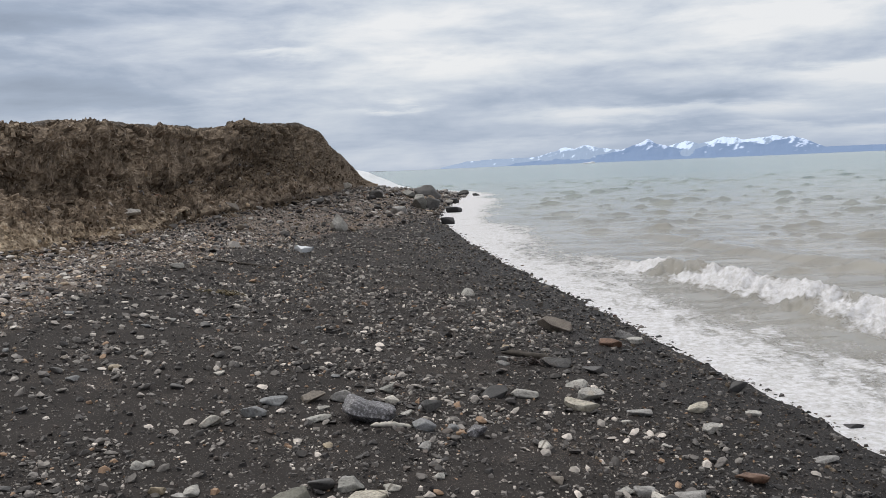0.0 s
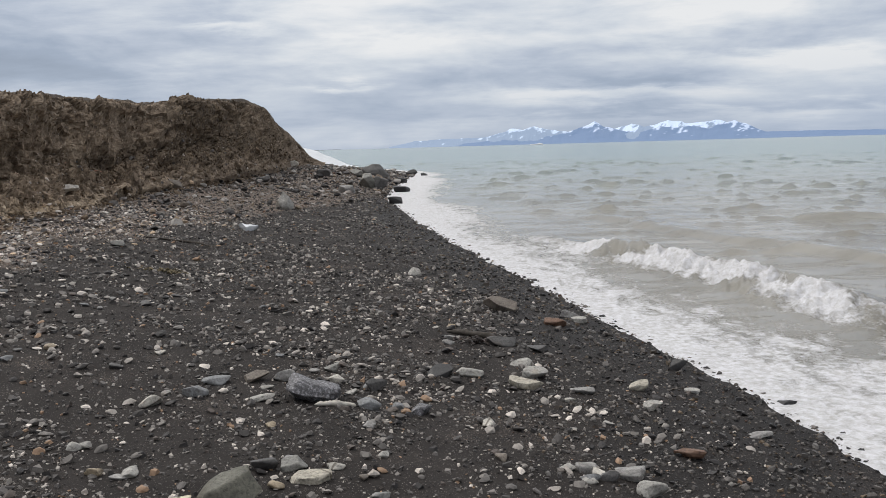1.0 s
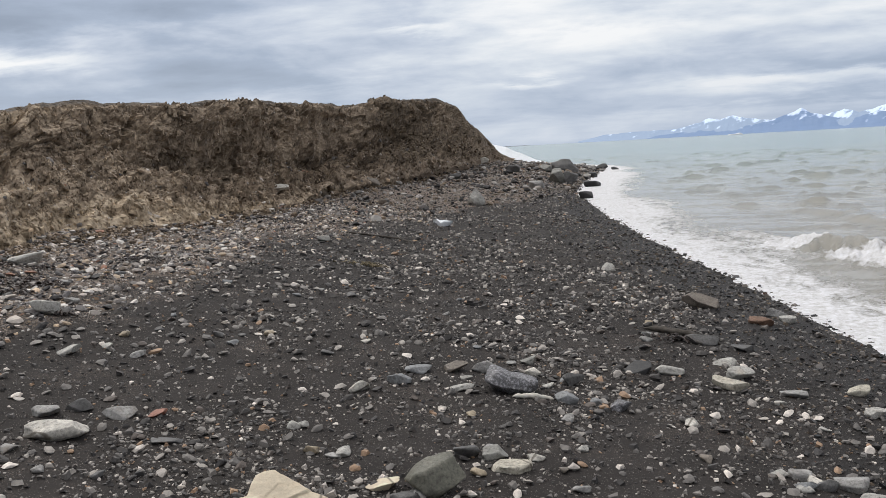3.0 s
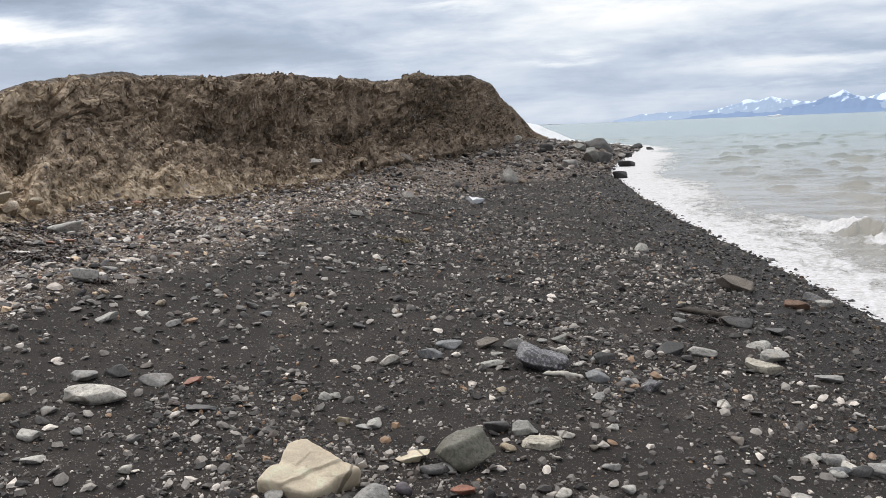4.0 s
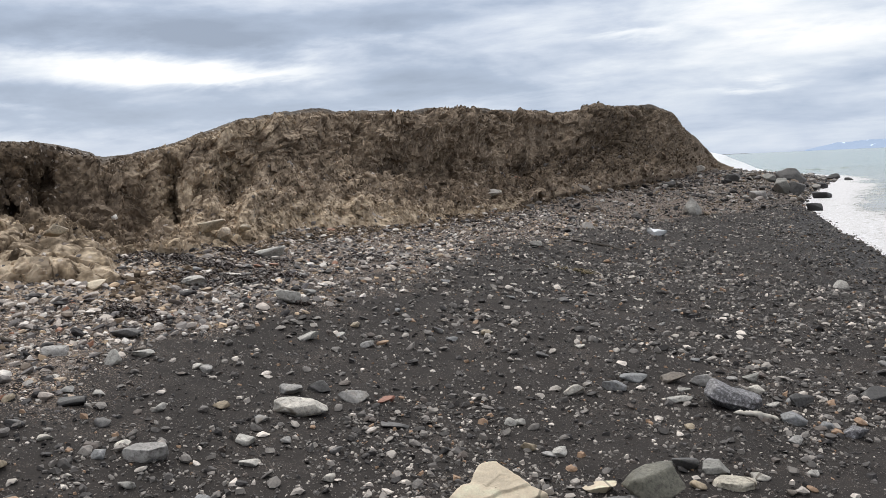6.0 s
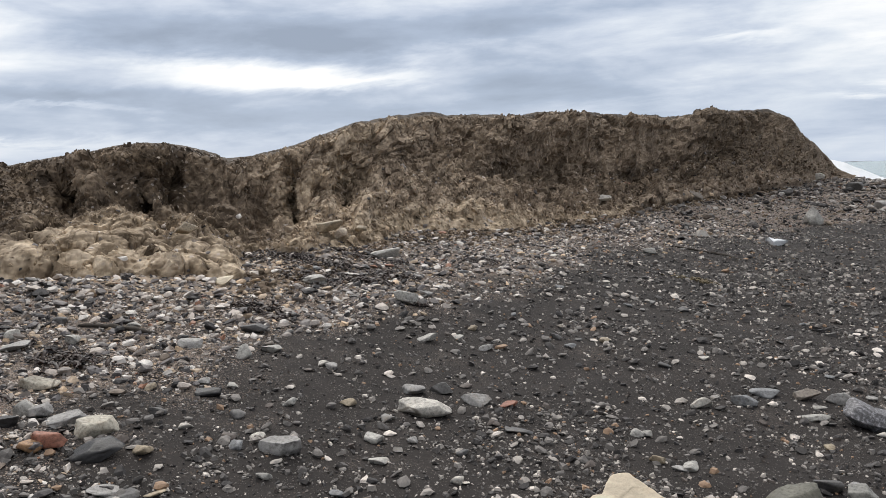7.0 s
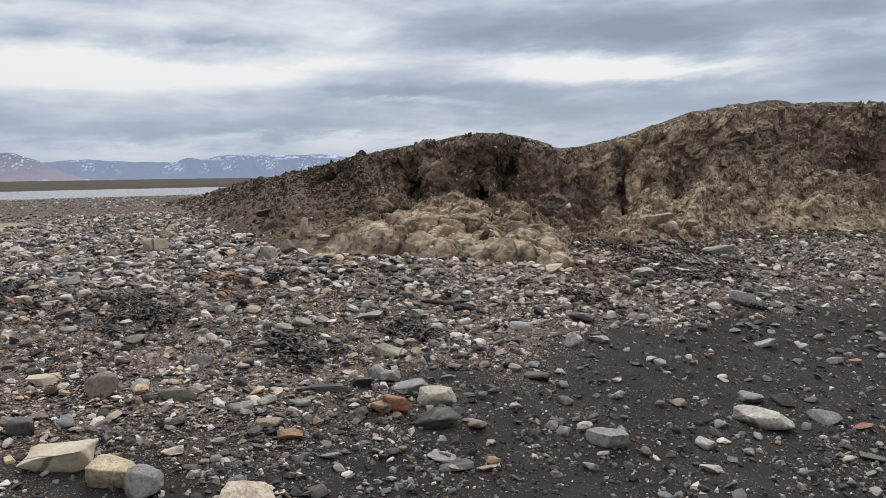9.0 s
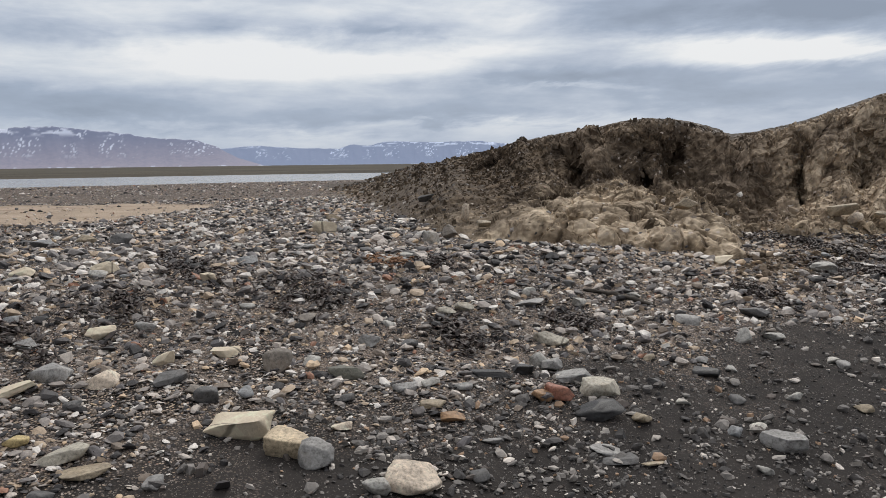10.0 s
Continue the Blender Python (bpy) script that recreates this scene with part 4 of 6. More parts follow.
def scatter(name, x, y, size, shapes, mat, label, category, z=None, flat_lo=0.28, flat_hi=0.6, long_lo=0.55, sink=0.25, tilt=12, seed=1, smooth_faces=False, look_of=None):
    """Many loose pieces as one mesh: width size, lower and narrower by chance, bedded into the ground."""
    rng = np.random.default_rng(seed)
    n = len(x)
    z = ground_z(x, y) if z is None else z
    which = rng.integers(0, len(shapes), n)
    yaw = rng.uniform(0, 2 * np.pi, n)
    ta, tb = (np.clip(radians(tilt) * rng.normal(size=n), -0.45, 0.45) for _ in (0, 1))
    sy = size * rng.uniform(long_lo, 1.0, n)
    sz = size * rng.uniform(flat_lo, flat_hi, n)
    zc = z + sz * (0.5 - sink)
    cos, faces, base, order = [], [], 0, []
    for k, (v, f) in enumerate(shapes):
        m = np.where(which == k)[0]
        if not len(m):
            continue
        p = v[None] * np.stack([size[m], sy[m], sz[m]], 1)[:, None]
        p[..., 2] += p[..., 0] * np.tan(ta[m])[:, None] + p[..., 1] * np.tan(tb[m])[:, None]
        c, s = np.cos(yaw[m])[:, None], np.sin(yaw[m])[:, None]
        p = np.stack([p[..., 0] * c - p[..., 1] * s + x[m][:, None], p[..., 0] * s + p[..., 1] * c + y[m][:, None], p[..., 2] + zc[m][:, None]], -1)
        faces.append((f[None] + base + (np.arange(len(m)) * len(v))[:, None, None]).reshape(-1, 3))
        cos.append(p.reshape(-1, 3))
        base += len(m) * len(v)
        order.append(np.repeat(m, len(v)))
    ob = mesh_from(name, np.concatenate(cos), np.concatenate(faces), [mat], smooth_faces)
    for key, values in (look_of or {}).items():
        give(ob, key, values[np.concatenate(order)])
    return tagged(ob, label, category, kind="stuff")


def spread(n, az_lo, az_hi, r_lo, r_hi, rng, power=1.0):
    """Places by bearing and reach; power 2 spreads evenly over the ground, less gathers them near."""
    a = np.radians(rng.uniform(az_lo, az_hi, n))
    t = rng.uniform(0, 1, n)
    r = (r_lo**power + t * (r_hi**power - r_lo**power)) ** (1 / power)
    return EYE[0] - r * np.sin(a), EYE[1] + r * np.cos(a), r


def sizes(n, lo, hi, rng, steep=2.2):
    t = rng.uniform(0, 1, n)
    return (lo ** -steep + t * (hi ** -steep - lo ** -steep)) ** (-1 / steep)


def toe_reach(x, y):
    a = np.degrees(np.arctan2(-(x - EYE[0]), y - EYE[1]))
    return np.where((a > 5.2) & (a < 65), np.interp(a, B_AZ, B_TOE), 999.0)


def free_ground(x, y, r, margin=0.0):
    return (r < toe_reach(x, y) + margin) & (inland(x, y) > -0.1)


def beach_stones():
    rng = np.random.default_rng(11)
    # shingle bank along the foot of the bluff and to the lagoon side
    x, y, r = spread(132000, 8, 101, 2.6, 21, rng, 0.85)
    g = gravelness(x, y)
    keep = free_ground(x, y, r, 0.7) & (rng.uniform(0, 1, len(x)) < g ** 1.5 * (1 - 0.97 * dryness(x, y)))
    x, y, r = x[keep], y[keep], r[keep]
    s = sizes(len(x), 0.022, 0.115, rng, 2.15) * np.clip(r / 6.0, 0.85, 1.15)
    big = s > 0.085
    near = r < 4.8
    for part_, shapes, seed in ((~big & near, WORN, 2), (~big & ~near, TINY, 22)):
        scatter("shingle", x[part_], y[part_], s[part_], shapes, PEBBLE, "mixed grey and pale shingle, angular and flat", "shingle", seed=seed, flat_lo=0.22, flat_hi=0.55, tilt=14)
    scatter("coarse_shingle", x[big], y[big], s[big], SMALL, PEBBLE, "coarse grey and tan angular shingle", "shingle", seed=3, sink=0.2)
    # pebbles strewn over the dark sand, in drifts
    x, y, r = spread(350000, -34, 80, 2.2, 30, rng, 0.7)
    g = gravelness(x, y)
    drift = fbm(flat(x, y, 0.55), 3, seed=131) * 0.6 + fbm(flat(x, y, 2.3), 3, seed=135) * 0.4
    odds = 0.26 - 0.12 * sstep(r, 6, 10) + 0.75 * sstep(drift, 0.46, 0.66) 
    odds = odds * (1 - 0.2 * sstep(r, 7, 10))
    keep = free_ground(x, y, r) & (inland(x, y) + rng.uniform(-1.5, 1.5, len(x)) > 1.9) & (g < 0.8) & (rng.uniform(0, 1, len(x)) < np.clip(odds, 0, 1) * 0.8)
    x, y, r = x[keep], y[keep], r[keep]
    s = sizes(len(x), 0.0145, 0.10, rng, 2.0) * np.clip(r / 6.0, 0.85, 1.1)
    big = s > 0.06
    x0, y0, r0, s0, big0 = x, y, r, s, big
    near = r < 3.5
    for part_, shapes, seed in ((~big & near, WORN, 4), (~big & ~near, TINY, 24)):
        scatter("sand_pebbles", x[part_], y[part_], s[part_], shapes, PEBBLE_SAND, "small dark and pale pebbles strewn on sand", "pebbles", seed=seed, flat_lo=0.28, flat_hi=0.65, tilt=14, sink=0.2)
    # farther along, flat pebbles lie closer together
    x, y, r = spread(60000, -12, 34, 8.5, 30, rng, 1.4)
    drift = fbm(flat(x, y, 0.45), 3, seed=137)
    keep = free_ground(x, y, r) & (inland(x, y) > 1.2) & (gravelness(x, y) < 0.7) & (rng.uniform(0, 1, len(x)) < 0.2 + 0.7 * sstep(drift, 0.42, 0.62))
    x, y, r = x[keep], y[keep], r[keep]
    scatter("sand_pebbles", x, y, sizes(len(x), 0.03, 0.12, rng, 2.4), FLAKES, PEBBLE_SAND, "flat grey pebbles along the dark beach", "pebbles", seed=44, flat_lo=0.25, flat_hi=0.6)
    x, y, r, s, big = x0, y0, r0, s0, big0
    scatter("sand_cobbles", x[big], y[big], s[big], SMALL, PEBBLE_SAND, "larger grey pebbles strewn on dark sand", "pebbles", seed=5, flat_lo=0.3, flat_hi=0.7)
    # the same beach behind the spot where one stands
    x, y = rng.uniform(-11, 3.0, 34000), rng.uniform(-9, 3.4, 34000)
    r = np.hypot(x - EYE[0], y - EYE[1])
    a = np.degrees(np.arctan2(-(x - EYE[0]), y - EYE[1]))
    g = gravelness(x, y)
    u = inland(x, y)
    keep = (u > 0.9) & ((r < 2.25) | ((a > 80) & (g < 0.8)) | (a > 101) | (a < -34)) & (rng.uniform(0, 1, len(x)) < np.where(g > 0.5, 0.9, 0.45))
    x, y, g = x[keep], y[keep], g[keep]
    s = sizes(len(x), 0.02, 0.1, rng, 2.2)
    stony = g > 0.5
    scatter("shingle", x[stony], y[stony], s[stony] * 1.2, TINY, PEBBLE, "mixed grey and pale shingle, angular and flat", "shingle", seed=12, flat_lo=0.22, flat_hi=0.6, tilt=16)
    scatter("sand_pebbles", x[~stony], y[~stony], s[~stony], TINY, PEBBLE_SAND, "small dark and pale pebbles strewn on sand", "pebbles", seed=14, flat_lo=0.32, flat_hi=0.8, tilt=18, sink=0.2)
    # wet pebbles at the water's edge
    x, y, r = spread(110000, -36, 22, 4.5, 46, rng, 0.9)
    u = inland(x, y)
    keep = (u > -0.25) & (u < 3.6) & (rng.uniform(0, 1, len(x)) < sstep(u, 3.2, 0.4) ** 1.5)
    x, y, r = x[keep], y[keep], r[keep]
    s = sizes(len(x), 0.016, 0.08, rng, 2.2) * np.clip(r / 8, 0.9, 1.4)
    scatter("wet_pebbles", x, y, s, TINY, PEBBLE_WET, "wet black pebbles at the water's edge", "pebbles", seed=6, flat_lo=0.3, flat_hi=0.6)
    # rougher stones farther along the beach and out to the point
    x, y, r = spread(36000, -6, 19, 15, 84, rng, 0.9)
    u = inland(x, y)
    odds = np.clip(gravelness(x, y) + sstep(u, 3.0, 0.0) * sstep(r, 25, 35), 0, 1)
    keep = free_ground(x, y, r, 0.6) & (rng.uniform(0, 1, len(x)) < odds * sstep(r, 13, 20))
    x, y, r = x[keep], y[keep], r[keep]
    s = sizes(len(x), 0.05, 0.42, rng, 2.2) * np.clip(r / 40, 0.7, 1.25)
    s = np.minimum(s, 0.6)
    big = s > 0.17
    scatter("far_beach_stones", x[big], y[big], s[big], SMALL, PEBBLE_DULL, "grey stones crowded along the upper beach", "stones", seed=8, flat_lo=0.35, flat_hi=0.75)
    scatter("far_shingle", x[~big], y[~big], s[~big], TINY, PEBBLE_DULL, "grey shingle along the upper beach", "shingle", seed=18, flat_lo=0.3, flat_hi=0.7)
    # stony flat towards the lagoon
    x, y, r = spread(10000, 60, 103, 8, 104, rng, 0.6)
    keep = free_ground(x, y, r) & (rng.uniform(0, 1, len(x)) > dryness(x, y) * 0.97)
    x, y, r = x[keep], y[keep], r[keep]
    s = sizes(len(x), 0.022, 0.12, rng, 2.4) * np.clip(r / 18, 0.6, 2.2)
    s = np.minimum(s, 0.32)
    scatter("flat_stones", x, y, s, TINY, PEBBLE, "tan and grey stones on the flat by the lagoon", "stones", seed=9, flat_lo=0.3, flat_hi=0.6)


beach_stones()


# ---- loose clods and stones on the bluff ----
def on_bluff(n, az_lo, az_hi, v_lo, v_hi, rng):
    a, v = rng.uniform(az_lo, az_hi, n), rng.uniform(v_lo, v_hi, n)
    i = np.searchsorted(BLUFF_V, v).clip(0, len(BLUFF_V) - 1)
    j = np.searchsorted(BLUFF_AZ, a).clip(0, len(BLUFF_AZ) - 1)
    return BLUFF_P[i, j], {key: value.reshape(BLUFF_P.shape[:2])[i, j] for key, value in BLUFF_LOOK.items()}


def bluff_clods():
    rng = np.random.default_rng(23)
    for name, lo, hi, v0, v1, n, s0, s1, mat, label in (
        ("clay_clods", 6, 46, 0.03, 0.62, 5800, 0.025, 0.22, CLAY, "brown clay clods fallen down the bluff"),
        ("clay_clods", 44, 70, 0.3, 0.72, 3400, 0.018, 0.13, CLAY, "crumbled brown clay under the scarp"),
        ("clay_clods", 58, 75, 0.02, 1.0, 4200, 0.02, 0.12, CLAY, "brown clay and stone debris on the bluff's shoulder"),
        ("dry_clods", 19, 45, -0.02, 0.22, 2600, 0.02, 0.11, CLAY, "pale dried clay crumbs at the bluff's foot"),
        ("dry_clods", 44, 72, -0.02, 0.5, 1800, 0.015, 0.10, CLAY, "pale cracked clay lumps at the bluff's foot"),
        ("bluff_stones", 8, 62, 0.0, 0.6, 700, 0.03, 0.13, PEBBLE, "grey stones washed out of the clay"),
        ("bluff_stones", 63, 75.5, 0.0, 1.0, 3600, 0.015, 0.09, PEBBLE_SAND, "dark stones strewn over the bluff's shoulder"),
        ("bluff_stones", 8, 72, 0.95, 1.1, 2600, 0.012, 0.05, PEBBLE_SAND, "stones along the bluff's brow"),
    ):
        p, look_ = on_bluff(n, lo, hi, v0, v1, rng)
        r = np.hypot(p[:, 0], p[:, 1])
        s = np.minimum(sizes(n, s0, s1, rng, 2.0) * np.clip(r / 13, 0.8, 2.0), s1 * 1.6)
        look_["clod"] = rng.uniform(0.0, 1.0, n)
        scatter(name, p[:, 0], p[:, 1], s, CRUMBS, mat, label, "clay clods" if "clod" in name else "stones", z=p[:, 2] - 0.02, flat_lo=0.45, flat_hi=0.9, tilt=20, sink=0.35, seed=int(lo * 7 + n), smooth_faces=False, look_of=look_)

    # crumbly skin of the scarp and of the slope below it
    for lo, hi, v0, v1, n in ((8, 26, 0.1, 0.9, 4200), (26, 48, 0.15, 0.9, 7000), (48, 64, 0.42, 0.92, 4200), (60, 72, 0.1, 0.97, 2600)):
        p, look_ = on_bluff(n, lo, hi, v0, v1, rng)
        r = np.hypot(p[:, 0], p[:, 1])
        look_["clod"] = rng.uniform(0.1, 1.0, n)
        scatter("clay_crumbs", p[:, 0], p[:, 1], sizes(n, 0.022, 0.10, rng, 2.2) * np.clip(r / 12, 0.8, 2.0), FLAKES, CLAY, "angular brown clay crumbs clinging to the bluff", "clay crumbs", z=p[:, 2], flat_lo=0.6, flat_hi=1.1, tilt=24, sink=0.5, seed=int(lo * 11), look_of=look_)

    # damp crumbs rolled out in front of the foot
    n = 3200
    a = rng.uniform(9, 47, n)
    out = np.interp(a, B_AZ, B_TOE) - np.abs(rng.normal(size=n)) * np.interp(a, [9, 20, 34, 47], [1.4, 0.9, 0.5, 0.5])
    x, y = EYE[0] - out * np.sin(np.radians(a)), EYE[1] + out * np.cos(np.radians(a))
    s = sizes(n, 0.025, 0.14, rng, 2.0) * np.clip(out / 14, 0.8, 2.0)
    scatter("clay_clods", x, y, s, CRUMBS, CLAY, "dark damp clay crumbs along the bluff's foot", "clay clods", flat_lo=0.4, flat_hi=0.8, tilt=18, seed=91, look_of={"dry": rng.uniform(0, 0.35, n), "damp_shade": rng.uniform(0.2, 0.9, n), "top": np.zeros(n), "clod": rng.uniform(0, 1, n)})


bluff_clods()


# ---- single stones ----
TONES = {
    "cream": (0.63, 0.535, 0.40), "white": (0.52, 0.49, 0.44), "grey": (0.29, 0.28, 0.268), "dark": (0.11, 0.106, 0.104), "red": (0.27, 0.115, 0.075),
    "light": (0.40, 0.385, 0.355), "blue": (0.22, 0.224, 0.228), "brown": (0.19, 0.162, 0.135), "green": (0.23, 0.225, 0.205), "speckled": (0.135, 0.132, 0.14),
    "black": (0.022, 0.021, 0.022), "pale": (0.43, 0.395, 0.325), "tan": (0.33, 0.27, 0.19), "orange": (0.32, 0.19, 0.10), "olive": (0.13, 0.126, 0.10),
    "violet": (0.11, 0.095, 0.11), "rust": (0.17, 0.098, 0.065), "pink": (0.64, 0.53, 0.42), "yellow": (0.45, 0.35, 0.17), "sandy": (0.55, 0.44, 0.30),
}


def tone_material(tone):
    c = TONES[tone]
    m, nt, b = material(tone + "_stone")
    g = nt.nodes.new("ShaderNodeNewGeometry")
    info = nt.nodes.new("ShaderNodeObjectInfo")
    shift = nt.nodes.new("ShaderNodeVectorMath")
    shift.operation = "MULTIPLY_ADD"
    nt.links.new(info.outputs["Random"], shift.inputs[0])
    shift.inputs[1].default_value = (7, 5, 3)
    nt.links.new(g.outputs["Position"], shift.inputs[2])
    p = shift.outputs[0]
    n1 = noise_node(nt, p, 9, 6, 0.62, 0.6)
    n2 = noise_node(nt, p, 60, 5, 0.7)
    k = 2.6 if tone == "speckled" else 1.0
    base = ramp(nt, n1, [(0.3, tuple(v * (0.8 if tone == "cream" else 0.62) for v in c)), (0.52, c), (0.72, tuple(min(0.7, v * 1.3) for v in c))])
    fleck = ramp(nt, n2, [(0.34, (0.9, 0.89, 0.88) if tone == "cream" else (0.5, 0.49, 0.48)), (0.5, (1.0, 1.0, 1.0)), (0.68, (1.08, 1.08, 1.08) if tone == "cream" else (1.3 * k, 1.3 * k, 1.3 * k))])
    base = mix_color(nt, 1.0, base, fleck, "MULTIPLY")
    # lichen-brown stains and thin veins
    stain = smooth(nt, noise_node(nt, p, 4.0, 5, 0.65), 0.56, 0.72)
    base = mix_color(nt, math_node(nt, "MULTIPLY", stain, 0.45), base, tuple(v * f for v, f in zip(c, (0.75, 0.6, 0.45))))
    if tone in ("cream", "white", "pale"):
        crack = voronoi(nt, p, 1.6, "DISTANCE_TO_EDGE")
        base = mix_color(nt, math_node(nt, "MULTIPLY", smooth(nt, crack.outputs["Distance"], 0.014, 0.004), 0.75), base, (0.10, 0.08, 0.055))
    nt.links.new(base, b.inputs["Base Color"])
    b.inputs["Roughness"].default_value = 0.5 if tone == "black" else 0.62
    bump(nt, b, math_node(nt, "ADD", n1, math_node(nt, "MULTIPLY", n2, 0.4)), 0.6, 0.012)
    return m


TONE = {t: tone_material(t) for t in TONES}
STONE_COUNT = [0]


def stone(x, y, width, depth, height, turn, tone, shape, label):
    """One stone bedded in the beach; turn: degrees by which its width is turned from +x."""
    STONE_COUNT[0] += 1
    rng = np.random.default_rng(900 + STONE_COUNT[0])
    height *= 1.0 if width > 0.45 else {"round": 0.92, "block": 0.9, "slab": 0.75, "peak": 1.0, "crag": 1.0}[shape]
    cuts = {"round": 11, "block": 12, "slab": 11, "peak": 8, "crag": 16}[shape]
    v, f = cut_stone(4 if width > 0.11 else 3, rng, cuts, {"round": 0.14, "block": 0.04, "slab": 0.06, "peak": 0.05, "crag": 0.0}[shape], {"round": 2.7, "block": 3.2, "slab": 3.4, "peak": 3.0, "crag": 2.6}[shape])
    if shape == "peak":
        v = v * (1 - 0.8 * (v[:, 2:] + 0.5) * (1, 1, 0))
    if shape == "slab":
        v[:, 2] = np.clip(v[:, 2], -0.36, 0.30 + 0.12 * v[:, 0]) / 0.66
    rough = fbm(v * 2.3 + STONE_COUNT[0], 4, 0.5, 41) - 0.5
    chips = fbm(v * 9.0 + STONE_COUNT[0], 3, 0.6, 47) - 0.5
    v = v * (1 + ({"round": 0.26, "block": 0.26, "slab": 0.2, "peak": 0.2, "crag": 0.75}[shape] * rough + 0.09 * chips)[:, None])
    v = v * (width, depth, height)
    v[:, 2] += v[:, 0] * rng.normal() * 0.10 + v[:, 1] * rng.normal() * 0.10
    c, s = math.cos(radians(turn)), math.sin(radians(turn))
    v = np.stack([v[:, 0] * c - v[:, 1] * s, v[:, 0] * s + v[:, 1] * c, v[:, 2]], 1)
    sunk = {"round": 0.18, "block": 0.15, "slab": 0.12, "peak": 0.08, "crag": 0.2}[shape]
    v[:, 2] += height * (0.5 - sunk) - 0.0
    ob = mesh_from("stone", v, f, [TONE[tone]], True)
    ob.location = (x, y, float(ground_z(x, y)[0]))
    return tagged(ob, label, "stone", group="single stones on the beach")



def cream_boulder(x, y, turn):
    """A pale slab that leans back, with a pointed end, an undercut edge and thin cracks."""
    corners = np.array([(-0.225, -0.05), (-0.165, 0.03), (-0.125, 0.04), (-0.105, 0.11), (-0.075, 0.165), (0.01, 0.175), (0.04, 0.14), (0.105, 0.09), (0.165, 0.02), (0.25, -0.035), (0.155, -0.075), (0.10, -0.125), (0.05, -0.15), (-0.01, -0.155), (-0.08, -0.12), (-0.135, -0.085)])
    n = 160
    at = np.linspace(0, len(corners), n, endpoint=False)
    ring = np.stack([np.interp(at, np.arange(len(corners) + 1), np.append(corners[:, i], corners[0, i])) for i in (0, 1)], 1)
    ring = sum(np.roll(ring, d, 0) for d in (-2, -1, 0, 1, 2)) / 5
    steps = [(0.02, 0.06)] + [(q, 0.06) for q in np.linspace(0.06, 0.90, 24)] + [(0.94, 0.057), (0.97, 0.051), (0.99, 0.04), (1.0, 0.02), (0.99, -0.02), (0.96, -0.06), (0.9, -0.1), (0.4, -0.11)]
    co = np.concatenate([np.concatenate([ring * q, np.full((n, 1), hgt)], 1) for q, hgt in steps])
    out = co * (1, 1, 1.6) / np.linalg.norm(co * (1, 1, 1.6), axis=1)[:, None]
    d1, d2, who, lean = facets(co * 4.2 + (3.2, 1.4, 0), 77)
    seam = 0.4 * co[:, 0] - co[:, 1] - 0.045 + 0.05 * (fbm(co * 9, 3, seed=78) - 0.5)
    step = 0.009 * sstep(seam, 0.004, -0.004) - 0.006 * np.exp(-((seam / 0.004) ** 2))
    co = co + out * (0.022 * (fbm(co * 7, 4, 0.5, 73) - 0.5) + 0.006 * lean)[:, None]
    co[:, 2] += np.where(co[:, 2] > 0.03, step, 0)
    b, c, s = radians(25), math.cos(radians(turn)), math.sin(radians(turn))
    back, up = co[:, 1] * math.cos(b) - co[:, 2] * math.sin(b), co[:, 1] * math.sin(b) + co[:, 2] * math.cos(b)
    co = np.stack([co[:, 0] * c - back * s, co[:, 0] * s + back * c, up + 0.055], 1)
    ob = mesh_from("boulder", co, grid_faces(len(steps), n, True), [TONE["cream"]], True)
    ob.location = (x, y, float(ground_z(x, y)[0]))
    return tagged(ob, "large pale cream angular boulder with thin dark cracks on sand", "boulder")


cream_boulder(-1.32, 3.10, 23)
stone(-2.763, 3.636, 0.329, 0.231, 0.124, 26, "white", "block", "angular whitish stone on dark sand")
stone(-3.007, 3.882, 0.152, 0.121, 0.076, 34, "grey", "round", "rounded mid-grey cobble on dark sand")
stone(-2.906, 4.047, 0.169, 0.118, 0.084, 26, "dark", "block", "angular dark grey stone on dark sand")
stone(-2.619, 3.994, 0.191, 0.134, 0.072, 21, "grey", "block", "angular mid-grey stone on dark sand")
stone(-2.437, 4.086, 0.127, 0.089, 0.048, 28, "red", "block", "angular brick-red stone on dark sand")
stone(-4.291, 5.690, 0.223, 0.178, 0.158, 48, "light", "round", "rounded light grey cobble on shingle")
stone(-5.738, 7.384, 0.340, 0.255, 0.139, 46, "light", "slab", "flat light grey slab of stone on shingle")
stone(-5.325, 5.666, 0.219, 0.175, 0.107, 50, "light", "round", "rounded light grey cobble on shingle")
stone(-3.589, 4.945, 0.167, 0.117, 0.071, 28, "light", "block", "angular light grey stone on dark sand")
stone(-3.173, 5.146, 0.114, 0.080, 0.051, 32, "grey", "block", "angular mid-grey stone on dark sand")
stone(-1.484, 5.025, 0.136, 0.109, 0.090, 11, "white", "round", "rounded whitish cobble on dark sand")
stone(-1.262, 5.259, 0.183, 0.137, 0.103, 5, "blue", "slab", "flat blue-grey slab of stone on dark sand")
stone(-1.196, 5.582, 0.201, 0.150, 0.069, 2, "blue", "slab", "flat blue-grey slab of stone on dark sand")
stone(-0.939, 5.690, 0.186, 0.130, 0.088, 2, "brown", "block", "angular brownish grey stone on dark sand")
stone(-0.752, 5.776, 0.162, 0.130, 0.093, 20, "grey", "round", "rounded mid-grey cobble on dark sand")
stone(-0.422, 6.066, 0.133, 0.100, 0.068, 14, "green", "slab", "flat greenish grey slab of stone on dark sand")
stone(-0.364, 5.792, 0.115, 0.092, 0.076, 13, "white", "round", "rounded whitish cobble on dark sand")
